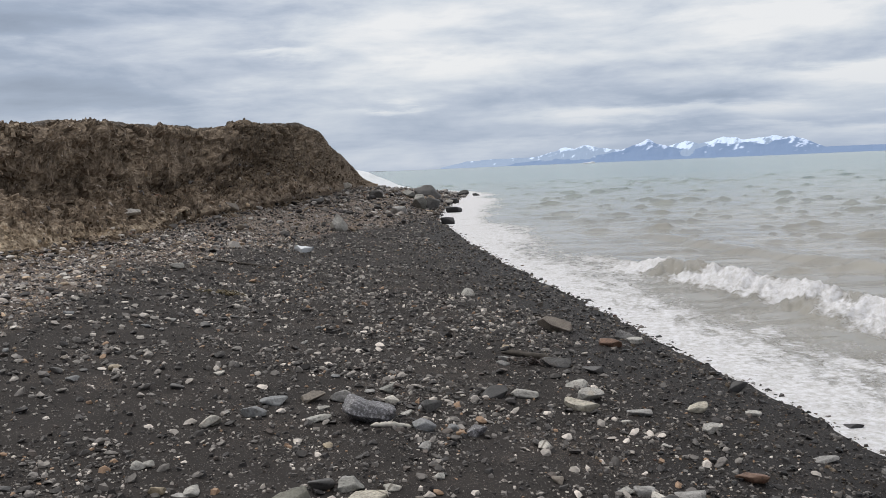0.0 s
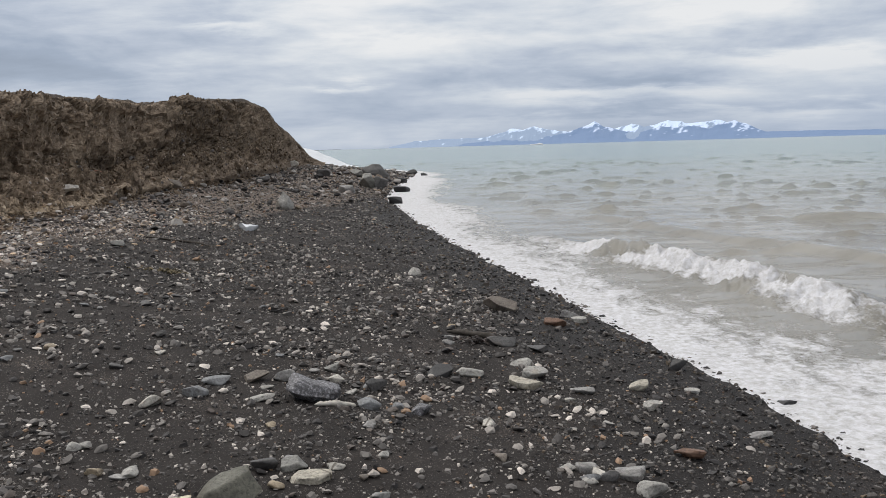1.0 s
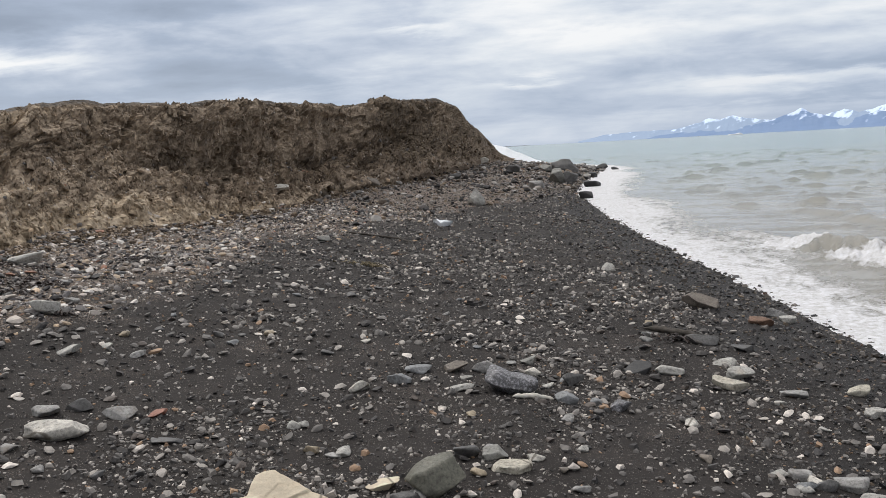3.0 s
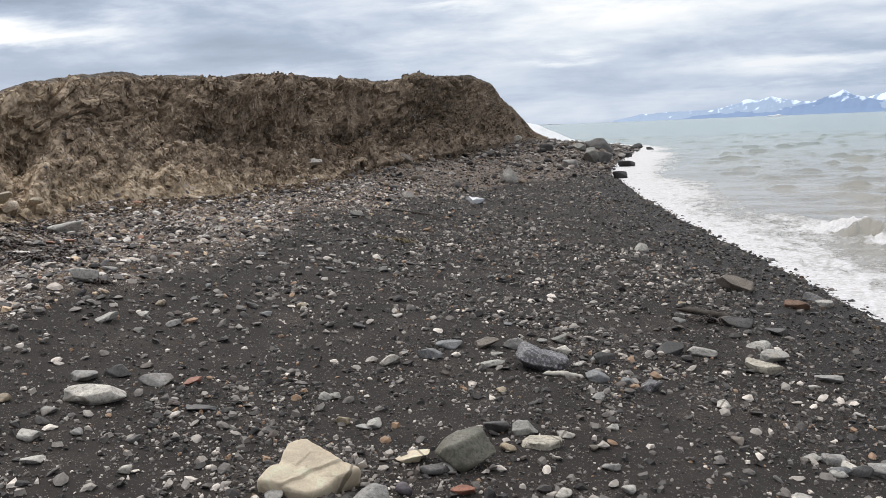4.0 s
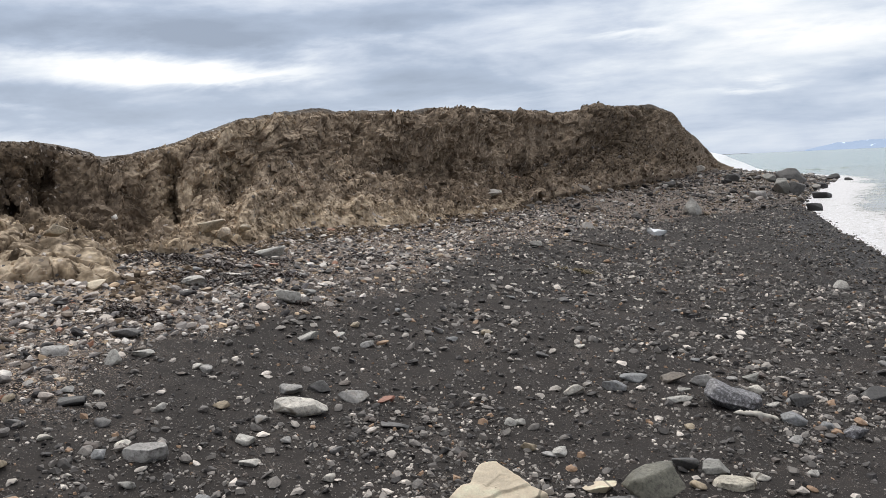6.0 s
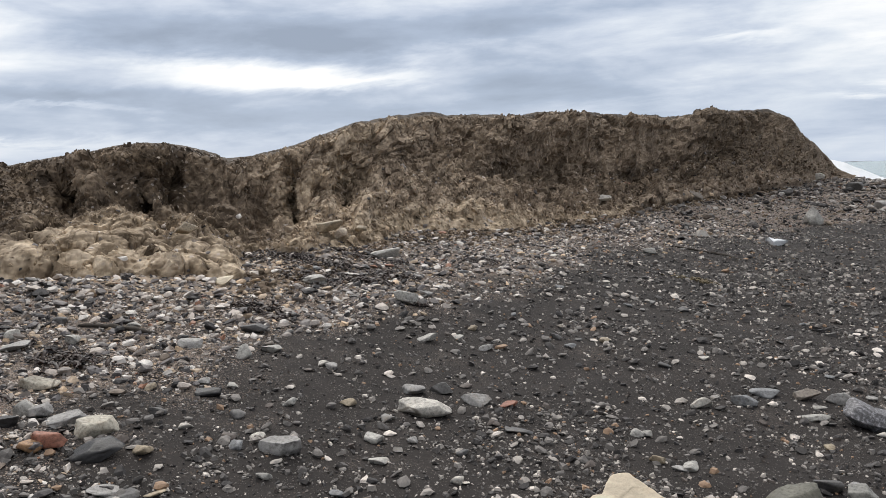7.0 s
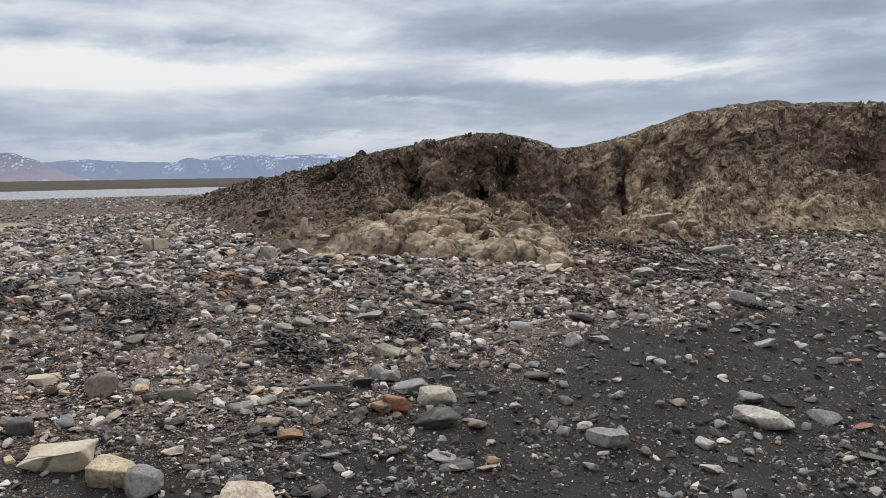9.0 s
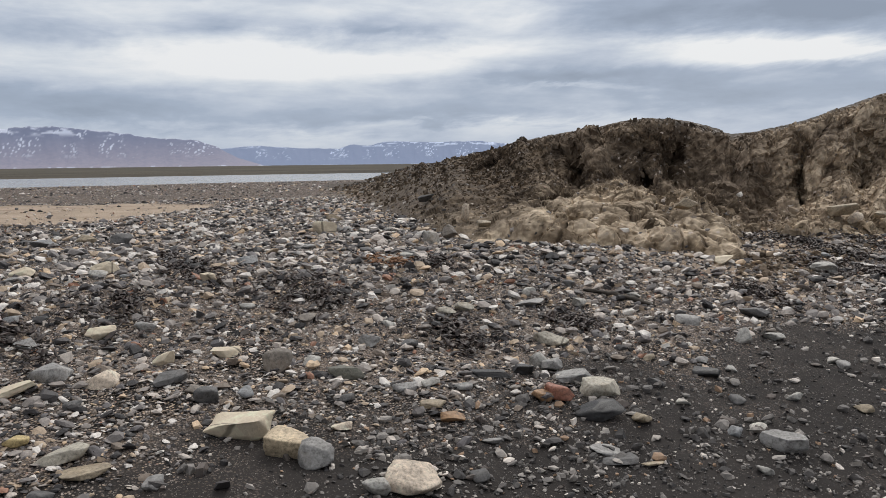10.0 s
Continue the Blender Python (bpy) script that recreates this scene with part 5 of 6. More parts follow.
stone(-0.817, 5.239, 0.172, 0.129, 0.046, 18, "light", "slab", "flat light grey slab of stone on dark sand")
stone(-0.49, 5.33, 0.36, 0.28, 0.20, 8, "speckled", "crag", "angular black and white speckled stone on dark sand")
stone(-0.103, 5.204, 0.162, 0.130, 0.106, -3, "blue", "round", "rounded blue-grey cobble on dark sand")
stone(-0.067, 5.685, 0.159, 0.111, 0.121, 5, "dark", "block", "angular dark grey stone on dark sand")
stone(0.083, 5.236, 0.094, 0.075, 0.060, 7, "blue", "round", "rounded blue-grey cobble on dark sand")
stone(0.403, 6.112, 0.241, 0.181, 0.067, 7, "black", "slab", "flat wet black slab of stone on dark sand")
stone(0.653, 6.182, 0.209, 0.146, 0.079, 6, "light", "block", "angular light grey stone on dark sand")
stone(1.114, 6.590, 0.194, 0.145, 0.059, -20, "light", "slab", "flat light grey slab of stone on dark sand")
stone(1.064, 5.935, 0.264, 0.198, 0.100, -6, "pale", "slab", "flat pale greenish grey slab of stone on dark sand")
stone(1.178, 6.220, 0.212, 0.170, 0.125, -5, "light", "round", "rounded light grey cobble on dark sand")
stone(1.502, 5.930, 0.188, 0.141, 0.055, -13, "grey", "slab", "flat mid-grey slab of stone on dark sand")
stone(1.037, 7.263, 0.253, 0.177, 0.110, -16, "dark", "block", "angular dark grey stone on dark sand")
stone(1.352, 7.141, 0.189, 0.142, 0.064, -11, "dark", "slab", "flat dark grey slab of stone on dark sand")
stone(1.253, 9.245, 0.422, 0.295, 0.225, -19, "brown", "block", "angular brownish grey stone on dark sand")
stone(1.774, 8.552, 0.236, 0.189, 0.115, 1, "rust", "round", "worn rust-brown cobble on wet shingle")
stone(2.051, 9.137, 0.253, 0.177, 0.123, -2, "grey", "block", "angular mid-grey stone on wet shingle")
stone(2.106, 8.883, 0.182, 0.137, 0.077, -11, "light", "slab", "flat light grey slab of stone on wet shingle")
stone(0.294, 11.683, 0.230, 0.184, 0.163, -7, "light", "round", "rounded light grey cobble on dark sand")
stone(-0.684, 3.556, 0.281, 0.197, 0.203, 23, "olive", "block", "angular dark olive-grey stone on dark sand")
stone(-0.602, 4.009, 0.143, 0.115, 0.084, 11, "dark", "round", "rounded dark grey cobble on dark sand")
stone(-0.451, 4.024, 0.149, 0.112, 0.064, 18, "green", "slab", "flat greenish grey slab of stone on dark sand")
stone(-0.344, 3.883, 0.210, 0.158, 0.055, 16, "pale", "slab", "flat pale greenish grey slab of stone on dark sand")
stone(-0.945, 3.540, 0.171, 0.128, 0.053, 16, "cream", "slab", "flat pale cream slab of stone on dark sand")
stone(-0.499, 3.772, 0.089, 0.071, 0.043, 6, "tan", "round", "rounded tan cobble on dark sand")
stone(-0.228, 4.044, 0.100, 0.070, 0.043, 7, "white", "block", "angular whitish stone on dark sand")
stone(-0.757, 3.464, 0.101, 0.081, 0.053, 11, "grey", "round", "rounded mid-grey cobble on dark sand")
stone(-0.893, 3.186, 0.085, 0.068, 0.067, 7, "violet", "round", "rounded purplish grey cobble on dark sand")
stone(-0.631, 3.240, 0.111, 0.083, 0.042, 6, "red", "slab", "flat brick-red slab of stone on dark sand")
stone(-1.009, 3.041, 0.179, 0.143, 0.087, 27, "grey", "round", "rounded mid-grey cobble on dark sand")
stone(-1.665, 4.264, 0.083, 0.066, 0.057, 9, "light", "round", "rounded light grey cobble on dark sand")
stone(-1.613, 4.280, 0.062, 0.044, 0.046, 8, "light", "block", "angular light grey stone on dark sand")
stone(-1.439, 3.920, 0.096, 0.077, 0.054, 24, "tan", "round", "rounded tan cobble on dark sand")
stone(-1.306, 3.894, 0.094, 0.071, 0.024, 13, "grey", "slab", "flat mid-grey slab of stone on dark sand")
stone(-2.541, 2.863, 0.111, 0.083, 0.035, 42, "light", "slab", "flat light grey slab of stone on dark sand")
stone(-2.126, 2.929, 0.067, 0.054, 0.045, 35, "white", "round", "rounded whitish cobble on dark sand")
stone(-2.207, 3.775, 0.164, 0.123, 0.026, 26, "dark", "slab", "flat dark grey slab of stone on dark sand")
stone(-3.232, 23.474, 0.72, 0.5, 0.56, 12, "light", "peak", "pointed light grey boulder on shingle")
stone(-7.786, 34.121, 0.674, 0.539, 0.451, 4, "light", "round", "rounded light grey cobble on shingle")
stone(-4.202, 12.454, 0.221, 0.154, 0.115, 16, "light", "block", "angular light grey stone on dark sand")
stone(0.249, 5.127, 0.130, 0.104, 0.082, -10, "speckled", "round", "rounded black and white speckled cobble on dark sand")
stone(1.159, 4.325, 0.143, 0.107, 0.042, -10, "grey", "slab", "flat mid-grey slab of stone on dark sand")
stone(1.056, 4.293, 0.095, 0.071, 0.039, -18, "light", "slab", "flat light grey slab of stone on dark sand")
stone(1.154, 4.129, 0.112, 0.089, 0.057, -18, "blue", "round", "rounded blue-grey cobble on dark sand")
stone(-1.569, 40.507, 0.781, 0.547, 0.873, 9, "green", "block", "angular greenish grey stone on shingle")
stone(-0.984, 40.540, 0.837, 0.586, 0.760, -4, "dark", "block", "angular dark grey stone on wet shingle")
stone(-1.595, 53.382, 1.682, 1.177, 0.993, 3, "dark", "block", "angular dark grey stone on shingle")
stone(-0.166, 30.545, 0.548, 0.384, 0.322, 12, "black", "block", "angular wet black stone on wet shingle")
stone(0.071, 38.570, 0.743, 0.558, 0.393, -11, "black", "slab", "flat wet black slab of stone on wet shingle")
stone(0.782, 61.805, 0.935, 0.654, 0.478, -13, "black", "block", "angular wet black stone on wet shingle")
stone(0.132, 48.446, 0.601, 0.421, 0.375, -8, "black", "block", "angular wet black stone on wet shingle")
stone(1.716, 59.923, 0.578, 0.405, 0.374, 6, "black", "block", "angular wet black stone on wet shingle")
stone(-7.010, 54.091, 0.825, 0.578, 0.562, 11, "white", "block", "angular whitish stone on shingle")
stone(-7.343, 27.351, 0.508, 0.406, 0.412, 8, "brown", "round", "rounded brownish grey cobble on shingle")
stone(-8.021, 20.430, 0.545, 0.409, 0.156, 17, "cream", "slab", "flat pale cream slab of stone on shingle")
stone(-6.319, 38.466, 0.644, 0.451, 0.363, 0, "dark", "block", "angular dark grey stone on shingle")
stone(-4.517, 48.975, 0.879, 0.659, 0.518, 4, "dark", "slab", "flat dark grey slab of stone on shingle")
stone(-2.317, 35.589, 0.736, 0.552, 0.363, -9, "grey", "slab", "flat mid-grey slab of stone on shingle")
stone(-2.688, 51.501, 0.851, 0.596, 0.565, 9, "green", "block", "angular greenish grey stone on shingle")
stone(2.580, 6.908, 0.169, 0.118, 0.122, -8, "black", "block", "angular wet black stone on wet shingle")
stone(1.991, 6.111, 0.176, 0.141, 0.098, -3, "pale", "round", "rounded pale greenish grey cobble on wet shingle")
stone(1.943, 5.584, 0.146, 0.117, 0.071, -11, "light", "round", "rounded light grey cobble on wet shingle")
stone(1.878, 4.604, 0.191, 0.134, 0.072, -7, "rust", "block", "angular rust-brown stone on dark sand")
stone(1.399, 4.232, 0.174, 0.139, 0.085, -29, "grey", "round", "rounded mid-grey cobble on dark sand")
stone(1.272, 4.176, 0.112, 0.079, 0.077, -20, "dark", "block", "angular dark grey stone on dark sand")
stone(1.154, 4.288, 0.101, 0.080, 0.054, 1, "grey", "round", "rounded mid-grey cobble on dark sand")
stone(1.457, 4.000, 0.161, 0.129, 0.105, -9, "light", "round", "rounded light grey cobble on dark sand")
stone(1.145, 4.107, 0.091, 0.068, 0.044, -15, "light", "slab", "flat light grey slab of stone on dark sand")
stone(2.537, 5.111, 0.183, 0.137, 0.044, -12, "grey", "slab", "flat mid-grey slab of stone on wet shingle")
stone(2.429, 6.122, 0.124, 0.093, 0.041, -16, "light", "slab", "flat light grey slab of stone on wet shingle")
stone(3.115, 5.938, 0.145, 0.102, 0.055, -17, "black", "block", "angular wet black stone on wet shingle")
stone(-3.828, 0.250, 0.300, 0.200, 0.12, 73, "cream", "slab", "angular pale cream stone on shingle beside cobbles")
stone(-3.603, 0.405, 0.188, 0.151, 0.143, 67, "sandy", "round", "worn pale sandy-yellow cobble on dark sand")
stone(-3.465, 0.490, 0.150, 0.120, 0.123, 72, "grey", "round", "rounded mid-grey cobble on dark sand")
stone(-3.170, 0.806, 0.230, 0.184, 0.112, 57, "pink", "round", "rounded pinkish white cobble on dark sand")
stone(-3.183, 0.650, 0.119, 0.096, 0.074, 66, "light", "round", "rounded light grey cobble on dark sand")
stone(-3.769, -0.475, 0.225, 0.169, 0.058, 104, "pale", "slab", "flat pale greenish grey slab of stone on shingle")
stone(-3.610, -0.385, 0.193, 0.145, 0.031, 85, "tan", "slab", "flat tan slab of stone on dark sand")
stone(-3.939, -0.629, 0.100, 0.080, 0.049, 79, "yellow", "round", "rounded yellowish cobble on shingle")
stone(-3.718, 1.848, 0.170, 0.119, 0.102, 44, "red", "block", "angular brick-red stone on dark sand")
stone(-3.733, 1.756, 0.117, 0.093, 0.068, 49, "orange", "round", "rounded orange-brown cobble on dark sand")
stone(-3.506, 1.941, 0.251, 0.176, 0.094, 62, "black", "block", "angular wet black stone on dark sand")
stone(-3.718, 2.101, 0.206, 0.154, 0.100, 50, "pale", "slab", "flat pale greenish grey slab of stone on dark sand")
stone(-3.913, 2.074, 0.212, 0.159, 0.075, 50, "grey", "slab", "flat mid-grey slab of stone on shingle")
stone(-4.083, 2.031, 0.135, 0.094, 0.085, 46, "grey", "block", "angular mid-grey stone on shingle")
stone(-4.174, 2.006, 0.136, 0.109, 0.110, 72, "light", "round", "rounded light grey cobble on shingle")
stone(-4.485, 2.289, 0.217, 0.152, 0.093, 55, "pale", "block", "angular pale greenish grey stone on shingle")
stone(-4.103, 1.663, 0.227, 0.170, 0.036, 53, "black", "slab", "flat wet black slab of stone on shingle")
stone(-4.071, 1.840, 0.138, 0.103, 0.069, 47, "black", "slab", "flat wet black slab of stone on shingle")
stone(-3.728, 0.687, 0.094, 0.066, 0.043, 60, "pink", "block", "angular pinkish white stone on shingle")
stone(-3.836, 1.186, 0.129, 0.096, 0.038, 56, "tan", "slab", "flat tan slab of stone on shingle")
stone(-3.662, 1.209, 0.119, 0.083, 0.060, 69, "orange", "block", "angular orange-brown stone on dark sand")
stone(-4.304, 0.904, 0.180, 0.126, 0.083, 62, "olive", "block", "angular dark olive-grey stone on shingle")
stone(-4.719, 1.181, 0.133, 0.106, 0.091, 57, "grey", "round", "rounded mid-grey cobble on shingle")
stone(-4.487, 0.586, 0.159, 0.127, 0.128, 76, "brown", "round", "rounded brownish grey cobble on shingle")
stone(-4.762, 0.369, 0.160, 0.120, 0.055, 73, "cream", "slab", "flat pale cream slab of stone on shingle")
stone(-4.694, 0.036, 0.113, 0.084, 0.090, 98, "cream", "slab", "flat pale cream slab of stone on shingle")
stone(-4.517, -0.281, 0.167, 0.134, 0.085, 77, "pink", "round", "rounded pinkish white cobble on shingle")
stone(-4.627, -0.500, 0.207, 0.155, 0.099, 92, "grey", "slab", "flat mid-grey slab of stone on shingle")
stone(-4.486, -0.655, 0.184, 0.138, 0.077, 101, "cream", "slab", "flat pale cream slab of stone on shingle")
stone(-5.177, -0.243, 0.171, 0.120, 0.083, 85, "cream", "block", "angular pale cream stone on shingle")
stone(-2.967, 2.599, 0.198, 0.148, 0.098, 55, "grey", "slab", "flat mid-grey slab of stone on dark sand")
stone(-4.162, 3.549, 0.109, 0.087, 0.126, 44, "light", "round", "rounded light grey cobble on shingle")
stone(-4.167, 3.829, 0.145, 0.109, 0.063, 35, "light", "slab", "flat light grey slab of stone on shingle")
stone(-4.571, 4.068, 0.224, 0.168, 0.080, 41, "dark", "slab", "flat dark grey slab of stone on shingle")
stone(-4.560, 3.447, 0.169, 0.127, 0.070, 35, "grey", "slab", "flat mid-grey slab of stone on shingle")
stone(-5.336, 5.645, 0.261, 0.209, 0.133, 38, "light", "round", "rounded light grey cobble on shingle")
stone(-2.816, 2.332, 0.077, 0.061, 0.037, 36, "light", "round", "rounded light grey cobble on dark sand")
stone(-3.151, 2.635, 0.085, 0.068, 0.041, 54, "white", "round", "rounded whitish cobble on dark sand")
stone(-3.362, 3.112, 0.087, 0.069, 0.056, 51, "light", "round", "rounded light grey cobble on dark sand")
stone(-8.609, 2.126, 0.251, 0.176, 0.183, 73, "cream", "block", "angular pale cream stone on shingle")
stone(-7.300, 2.762, 0.149, 0.119, 0.157, 53, "light", "round", "rounded light grey cobble on shingle")
stone(-8.632, 0.120, 0.207, 0.145, 0.123, 79, "dark", "block", "angular dark grey stone on shingle")
stone(-8.629, -0.537, 0.297, 0.223, 0.099, 84, "blue", "slab", "flat blue-grey slab of stone on shingle")
stone(-6.653, -0.136, 0.193, 0.135, 0.119, 79, "cream", "block", "angular pale cream stone on shingle")
stone(-6.096, 0.503, 0.122, 0.086, 0.076, 73, "cream", "block", "angular pale cream stone on shingle")
stone(-6.727, 0.898, 0.190, 0.143, 0.077, 89, "blue", "slab", "flat blue-grey slab of stone on shingle")
stone(-6.724, -0.668, 0.178, 0.125, 0.091, 82, "cream", "block", "angular pale cream stone on shingle")
stone(-8.908, -0.168, 0.214, 0.149, 0.100, 76, "tan", "block", "angular tan stone on shingle")
stone(-5.724, 4.849, 0.219, 0.164, 0.088, 58, "cream", "slab", "flat pale cream slab of stone on shingle")
stone(-6.931, 7.871, 0.248, 0.198, 0.121, 41, "cream", "round", "rounded pale cream cobble on shingle")
stone(-7.594, 8.382, 0.391, 0.293, 0.177, 54, "cream", "slab", "flat pale cream slab of stone on shingle")
stone(-3.430, 1.295, 0.099, 0.074, 0.025, 59, "grey", "slab", "flat mid-grey slab of stone on dark sand")
stone(-3.116, 1.764, 0.162, 0.121, 0.026, 64, "dark", "slab", "flat dark grey slab of stone on dark sand")
stone(-3.196, 1.747, 0.132, 0.099, 0.023, 58, "grey", "slab", "flat mid-grey slab of stone on dark sand")
stone(-3.036, 1.887, 0.100, 0.075, 0.016, 58, "tan", "slab", "flat tan slab of stone on dark sand")
stone(-4.440, 0.031, 0.177, 0.133, 0.064, 91, "dark", "slab", "flat dark grey slab of stone on shingle")
stone(-4.169, 0.163, 0.112, 0.090, 0.094, 81, "dark", "round", "rounded dark grey cobble on shingle")
stone(-3.803, 2.906, 0.151, 0.113, 0.053, 35, "black", "slab", "flat wet black slab of stone on dark sand")
stone(-3.771, 2.511, 0.097, 0.078, 0.047, 42, "dark", "round", "rounded dark grey cobble on dark sand")
stone(-6.454, 2.158, 0.139, 0.104, 0.062, 78, "light", "slab", "flat light grey slab of stone on shingle")
stone(-5.103, 2.501, 0.234, 0.176, 0.051, 70, "grey", "slab", "flat mid-grey slab of stone on shingle")
stone(-5.274, 2.605, 0.098, 0.078, 0.077, 71, "light", "round", "rounded light grey cobble on shingle")
stone(-5.022, 2.869, 0.105, 0.073, 0.083, 51, "light", "block", "angular light grey stone on shingle")
stone(-5.078, 1.858, 0.133, 0.100, 0.059, 69, "pale", "slab", "flat pale greenish grey slab of stone on shingle")
stone(-5.098, 1.994, 0.135, 0.095, 0.064, 72, "pale", "block", "angular pale greenish grey stone on shingle")
stone(-5.089, -0.617, 0.121, 0.085, 0.072, 96, "grey", "block", "angular mid-grey stone on shingle")
stone(-4.248, -0.409, 0.085, 0.059, 0.060, 99, "dark", "block", "angular dark grey stone on shingle")


# ---- small things ----
KELP = plain_material("dried_kelp", (0.010, 0.006, 0.005), (0.038, 0.017, 0.011), 14.0, 0.55, 0.5, 0.006)
KELP_RUST = plain_material("rusty_kelp", (0.12, 0.05, 0.02), (0.26, 0.12, 0.045), 14.0, 0.7, 0.5, 0.006)
KELP_DRY = plain_material("dry_yellow_kelp", (0.08, 0.06, 0.03), (0.20, 0.155, 0.08), 14.0, 0.75, 0.5, 0.006)
DRIFT = plain_material("weathered_wood", (0.03, 0.025, 0.02), (0.075, 0.062, 0.05), 30.0, 0.85, 0.5, 0.005)
BONE = plain_material("bleached_wood", (0.50, 0.46, 0.40), (0.66, 0.63, 0.57), 30.0, 0.7, 0.3, 0.003)


def kelp(x, y, width, depth, mat, label, blades=46, seed=1):
    """A flat heap of curled seaweed blades."""
    rng = np.random.default_rng(seed)
    co, faces = [], []
    for _ in range(int(blades * 1.6)):
        n = 9
        px, py = x + rng.normal() * width * 0.34, y + rng.normal() * depth * 0.34
        head, length, wide = rng.uniform(0, 2 * np.pi), rng.uniform(0.06, 0.17), rng.uniform(0.007, 0.018)
        bend = rng.normal() * 2.2
        z0 = rng.uniform(0.0, 0.022)
        path = []
        for i in range(n):
            t = i / (n - 1)
            path.append((px, py, z0 + 0.010 * math.sin(t * math.pi * 2.0) + 0.012))
            head += bend / n
            px, py = px + math.cos(head) * length / n, py + math.sin(head) * length / n
        path = np.array(path)
        path[:, 2] += ground_z(path[:, 0], path[:, 1])
        side = np.stack([-np.gradient(path[:, 1]), np.gradient(path[:, 0]), rng.normal(size=n) * 0.004], 1)
        side /= np.linalg.norm(side, axis=1)[:, None]
        taper = wide * np.sin(np.linspace(0.35, 2.9, n))[:, None]
        thick = np.array([0, 0, 0.004])
        ring = np.stack([path - side * taper, path + side * taper, path + side * taper + thick, path - side * taper + thick], 1)
        base = sum(len(c) for c in co)
        co.append(ring.reshape(-1, 3))
        for i in range(n - 1):
            for k in range(4):
                faces.append((base + i * 4 + k, base + i * 4 + (k + 1) % 4, base + i * 4 + 4 + (k + 1) % 4, base + i * 4 + 4 + k))
    ob = mesh_from("seaweed", np.concatenate(co), faces, [mat], True)
    return tagged(ob, label, "seaweed", kind="stuff")


def rod(name, a, b, thick, mat, label, category, seed=1, bow=0.05):
    """A knobbly stick lying from a to b (x, y)."""
    rng = np.random.default_rng(seed)
    n, k = 22, 9
    t = np.linspace(0, 1, n)
    x, y = a[0] + (b[0] - a[0]) * t, a[1] + (b[1] - a[1]) * t
    long = math.hypot(b[0] - a[0], b[1] - a[1])
    ux, uy = (b[0] - a[0]) / long, (b[1] - a[1]) / long
    off = np.sin(t * 3.1) * bow * long + (fbm(np.stack([t * 5, t * 0, t * 0 + seed], 1), 3, seed=seed) - 0.5) * thick
    x, y = x - uy * off, y + ux * off
    rad = thick * 0.5 * (0.55 + 0.9 * fbm(np.stack([t * 7, t * 0 + seed, t * 0], 1), 2, seed=seed + 3)) * np.clip(np.sin(np.linspace(0.25, 2.95, n)) * 1.8, 0.2, 1)
    z = ground_z(x, y) + rad * 0.6
    co = []
    for i in range(n):
        for j in range(k):
            w = 2 * np.pi * j / k
            q = rad[i] * (1 + 0.15 * rng.normal())
            co.append((x[i] - uy * q * math.cos(w), y[i] + ux * q * math.cos(w), z[i] + q * math.sin(w) * 0.8))
    faces = grid_faces(n, k, True)
    co += [(x[0], y[0], z[0]), (x[-1], y[-1], z[-1])]

    me_faces = [tuple(f) for f in faces]
    me = bpy.data.meshes.new(name)
    me.from_pydata(co, [], me_faces + [(n * k, (j + 1) % k, j) for j in range(k)] + [(n * k + 1, (n - 1) * k + j, (n - 1) * k + (j + 1) % k) for j in range(k)])
    me.materials.append(mat)
    for p in me.polygons:
        p.use_smooth = True
    return tagged(new(name, me), label, category)


kelp(-5.45, 5.75, 0.5, 0.35, KELP, "dark red-brown dried seaweed heap on shingle", 50, 3)
kelp(-6.0, 7.2, 0.9, 0.5, KELP, "dark brown seaweed strewn on pale shingle", 70, 4)
kelp(-6.2, 6.2, 0.7, 0.4, KELP, "dark brown seaweed scraps among stones", 50, 14)
kelp(-4.9, 4.5, 0.55, 0.25, KELP, "blackish seaweed scraps lying on shingle", 40, 5)
kelp(-5.6, 1.05, 0.7, 0.4, KELP, "curled dark brown seaweed heap on shingle", 60, 6)
kelp(-6.1, 2.25, 0.4, 0.3, KELP, "dark seaweed clump beside orange scraps", 40, 7)
kelp(-6.35, 1.95, 0.4, 0.22, KELP_RUST, "rusty orange seaweed scraps on shingle", 36, 8)
kelp(-4.7, 1.75, 0.5, 0.3, KELP, "black seaweed wrapped round grey stones", 50, 9)
kelp(-4.75, 2.65, 0.35, 0.25, KELP, "blackish seaweed scraps among pebbles", 34, 10)
kelp(-5.6, -0.1, 0.6, 0.4, KELP, "reddish brown seaweed heap on stones", 50, 11)
kelp(-6.6, 0.45, 1.1, 0.35, KELP, "long dark seaweed line on shingle", 80, 12)
kelp(-5.2, -0.75, 0.7, 0.4, KELP, "dark brown seaweed line among stones", 60, 13)
kelp(-2.9, 10.4, 0.4, 0.25, KELP_DRY, "yellowish brown seaweed scrap on sand", 34, 15)
kelp(0.85, 7.35, 0.45, 0.14, KELP, "black seaweed strand on dark sand", 26, 16)
rod("driftwood", (0.55, 7.75), (1.2, 7.25), 0.07, DRIFT, "dark wet driftwood stick on sand", "driftwood", 3)
rod("bleached_stick", (-0.46, 5.16), (-0.19, 5.225), 0.042, BONE, "short bleached white stick on a speckled rock", "stick", 5)
rod("driftwood", (-4.4, 13.9), (-2.9, 13.5), 0.05, DRIFT, "thin dark driftwood branch on shingle", "driftwood", 7)
rod("driftwood", (-5.3, 3.1), (-4.9, 3.45), 0.05, DRIFT, "short dark driftwood stick on shingle", "driftwood", 8)


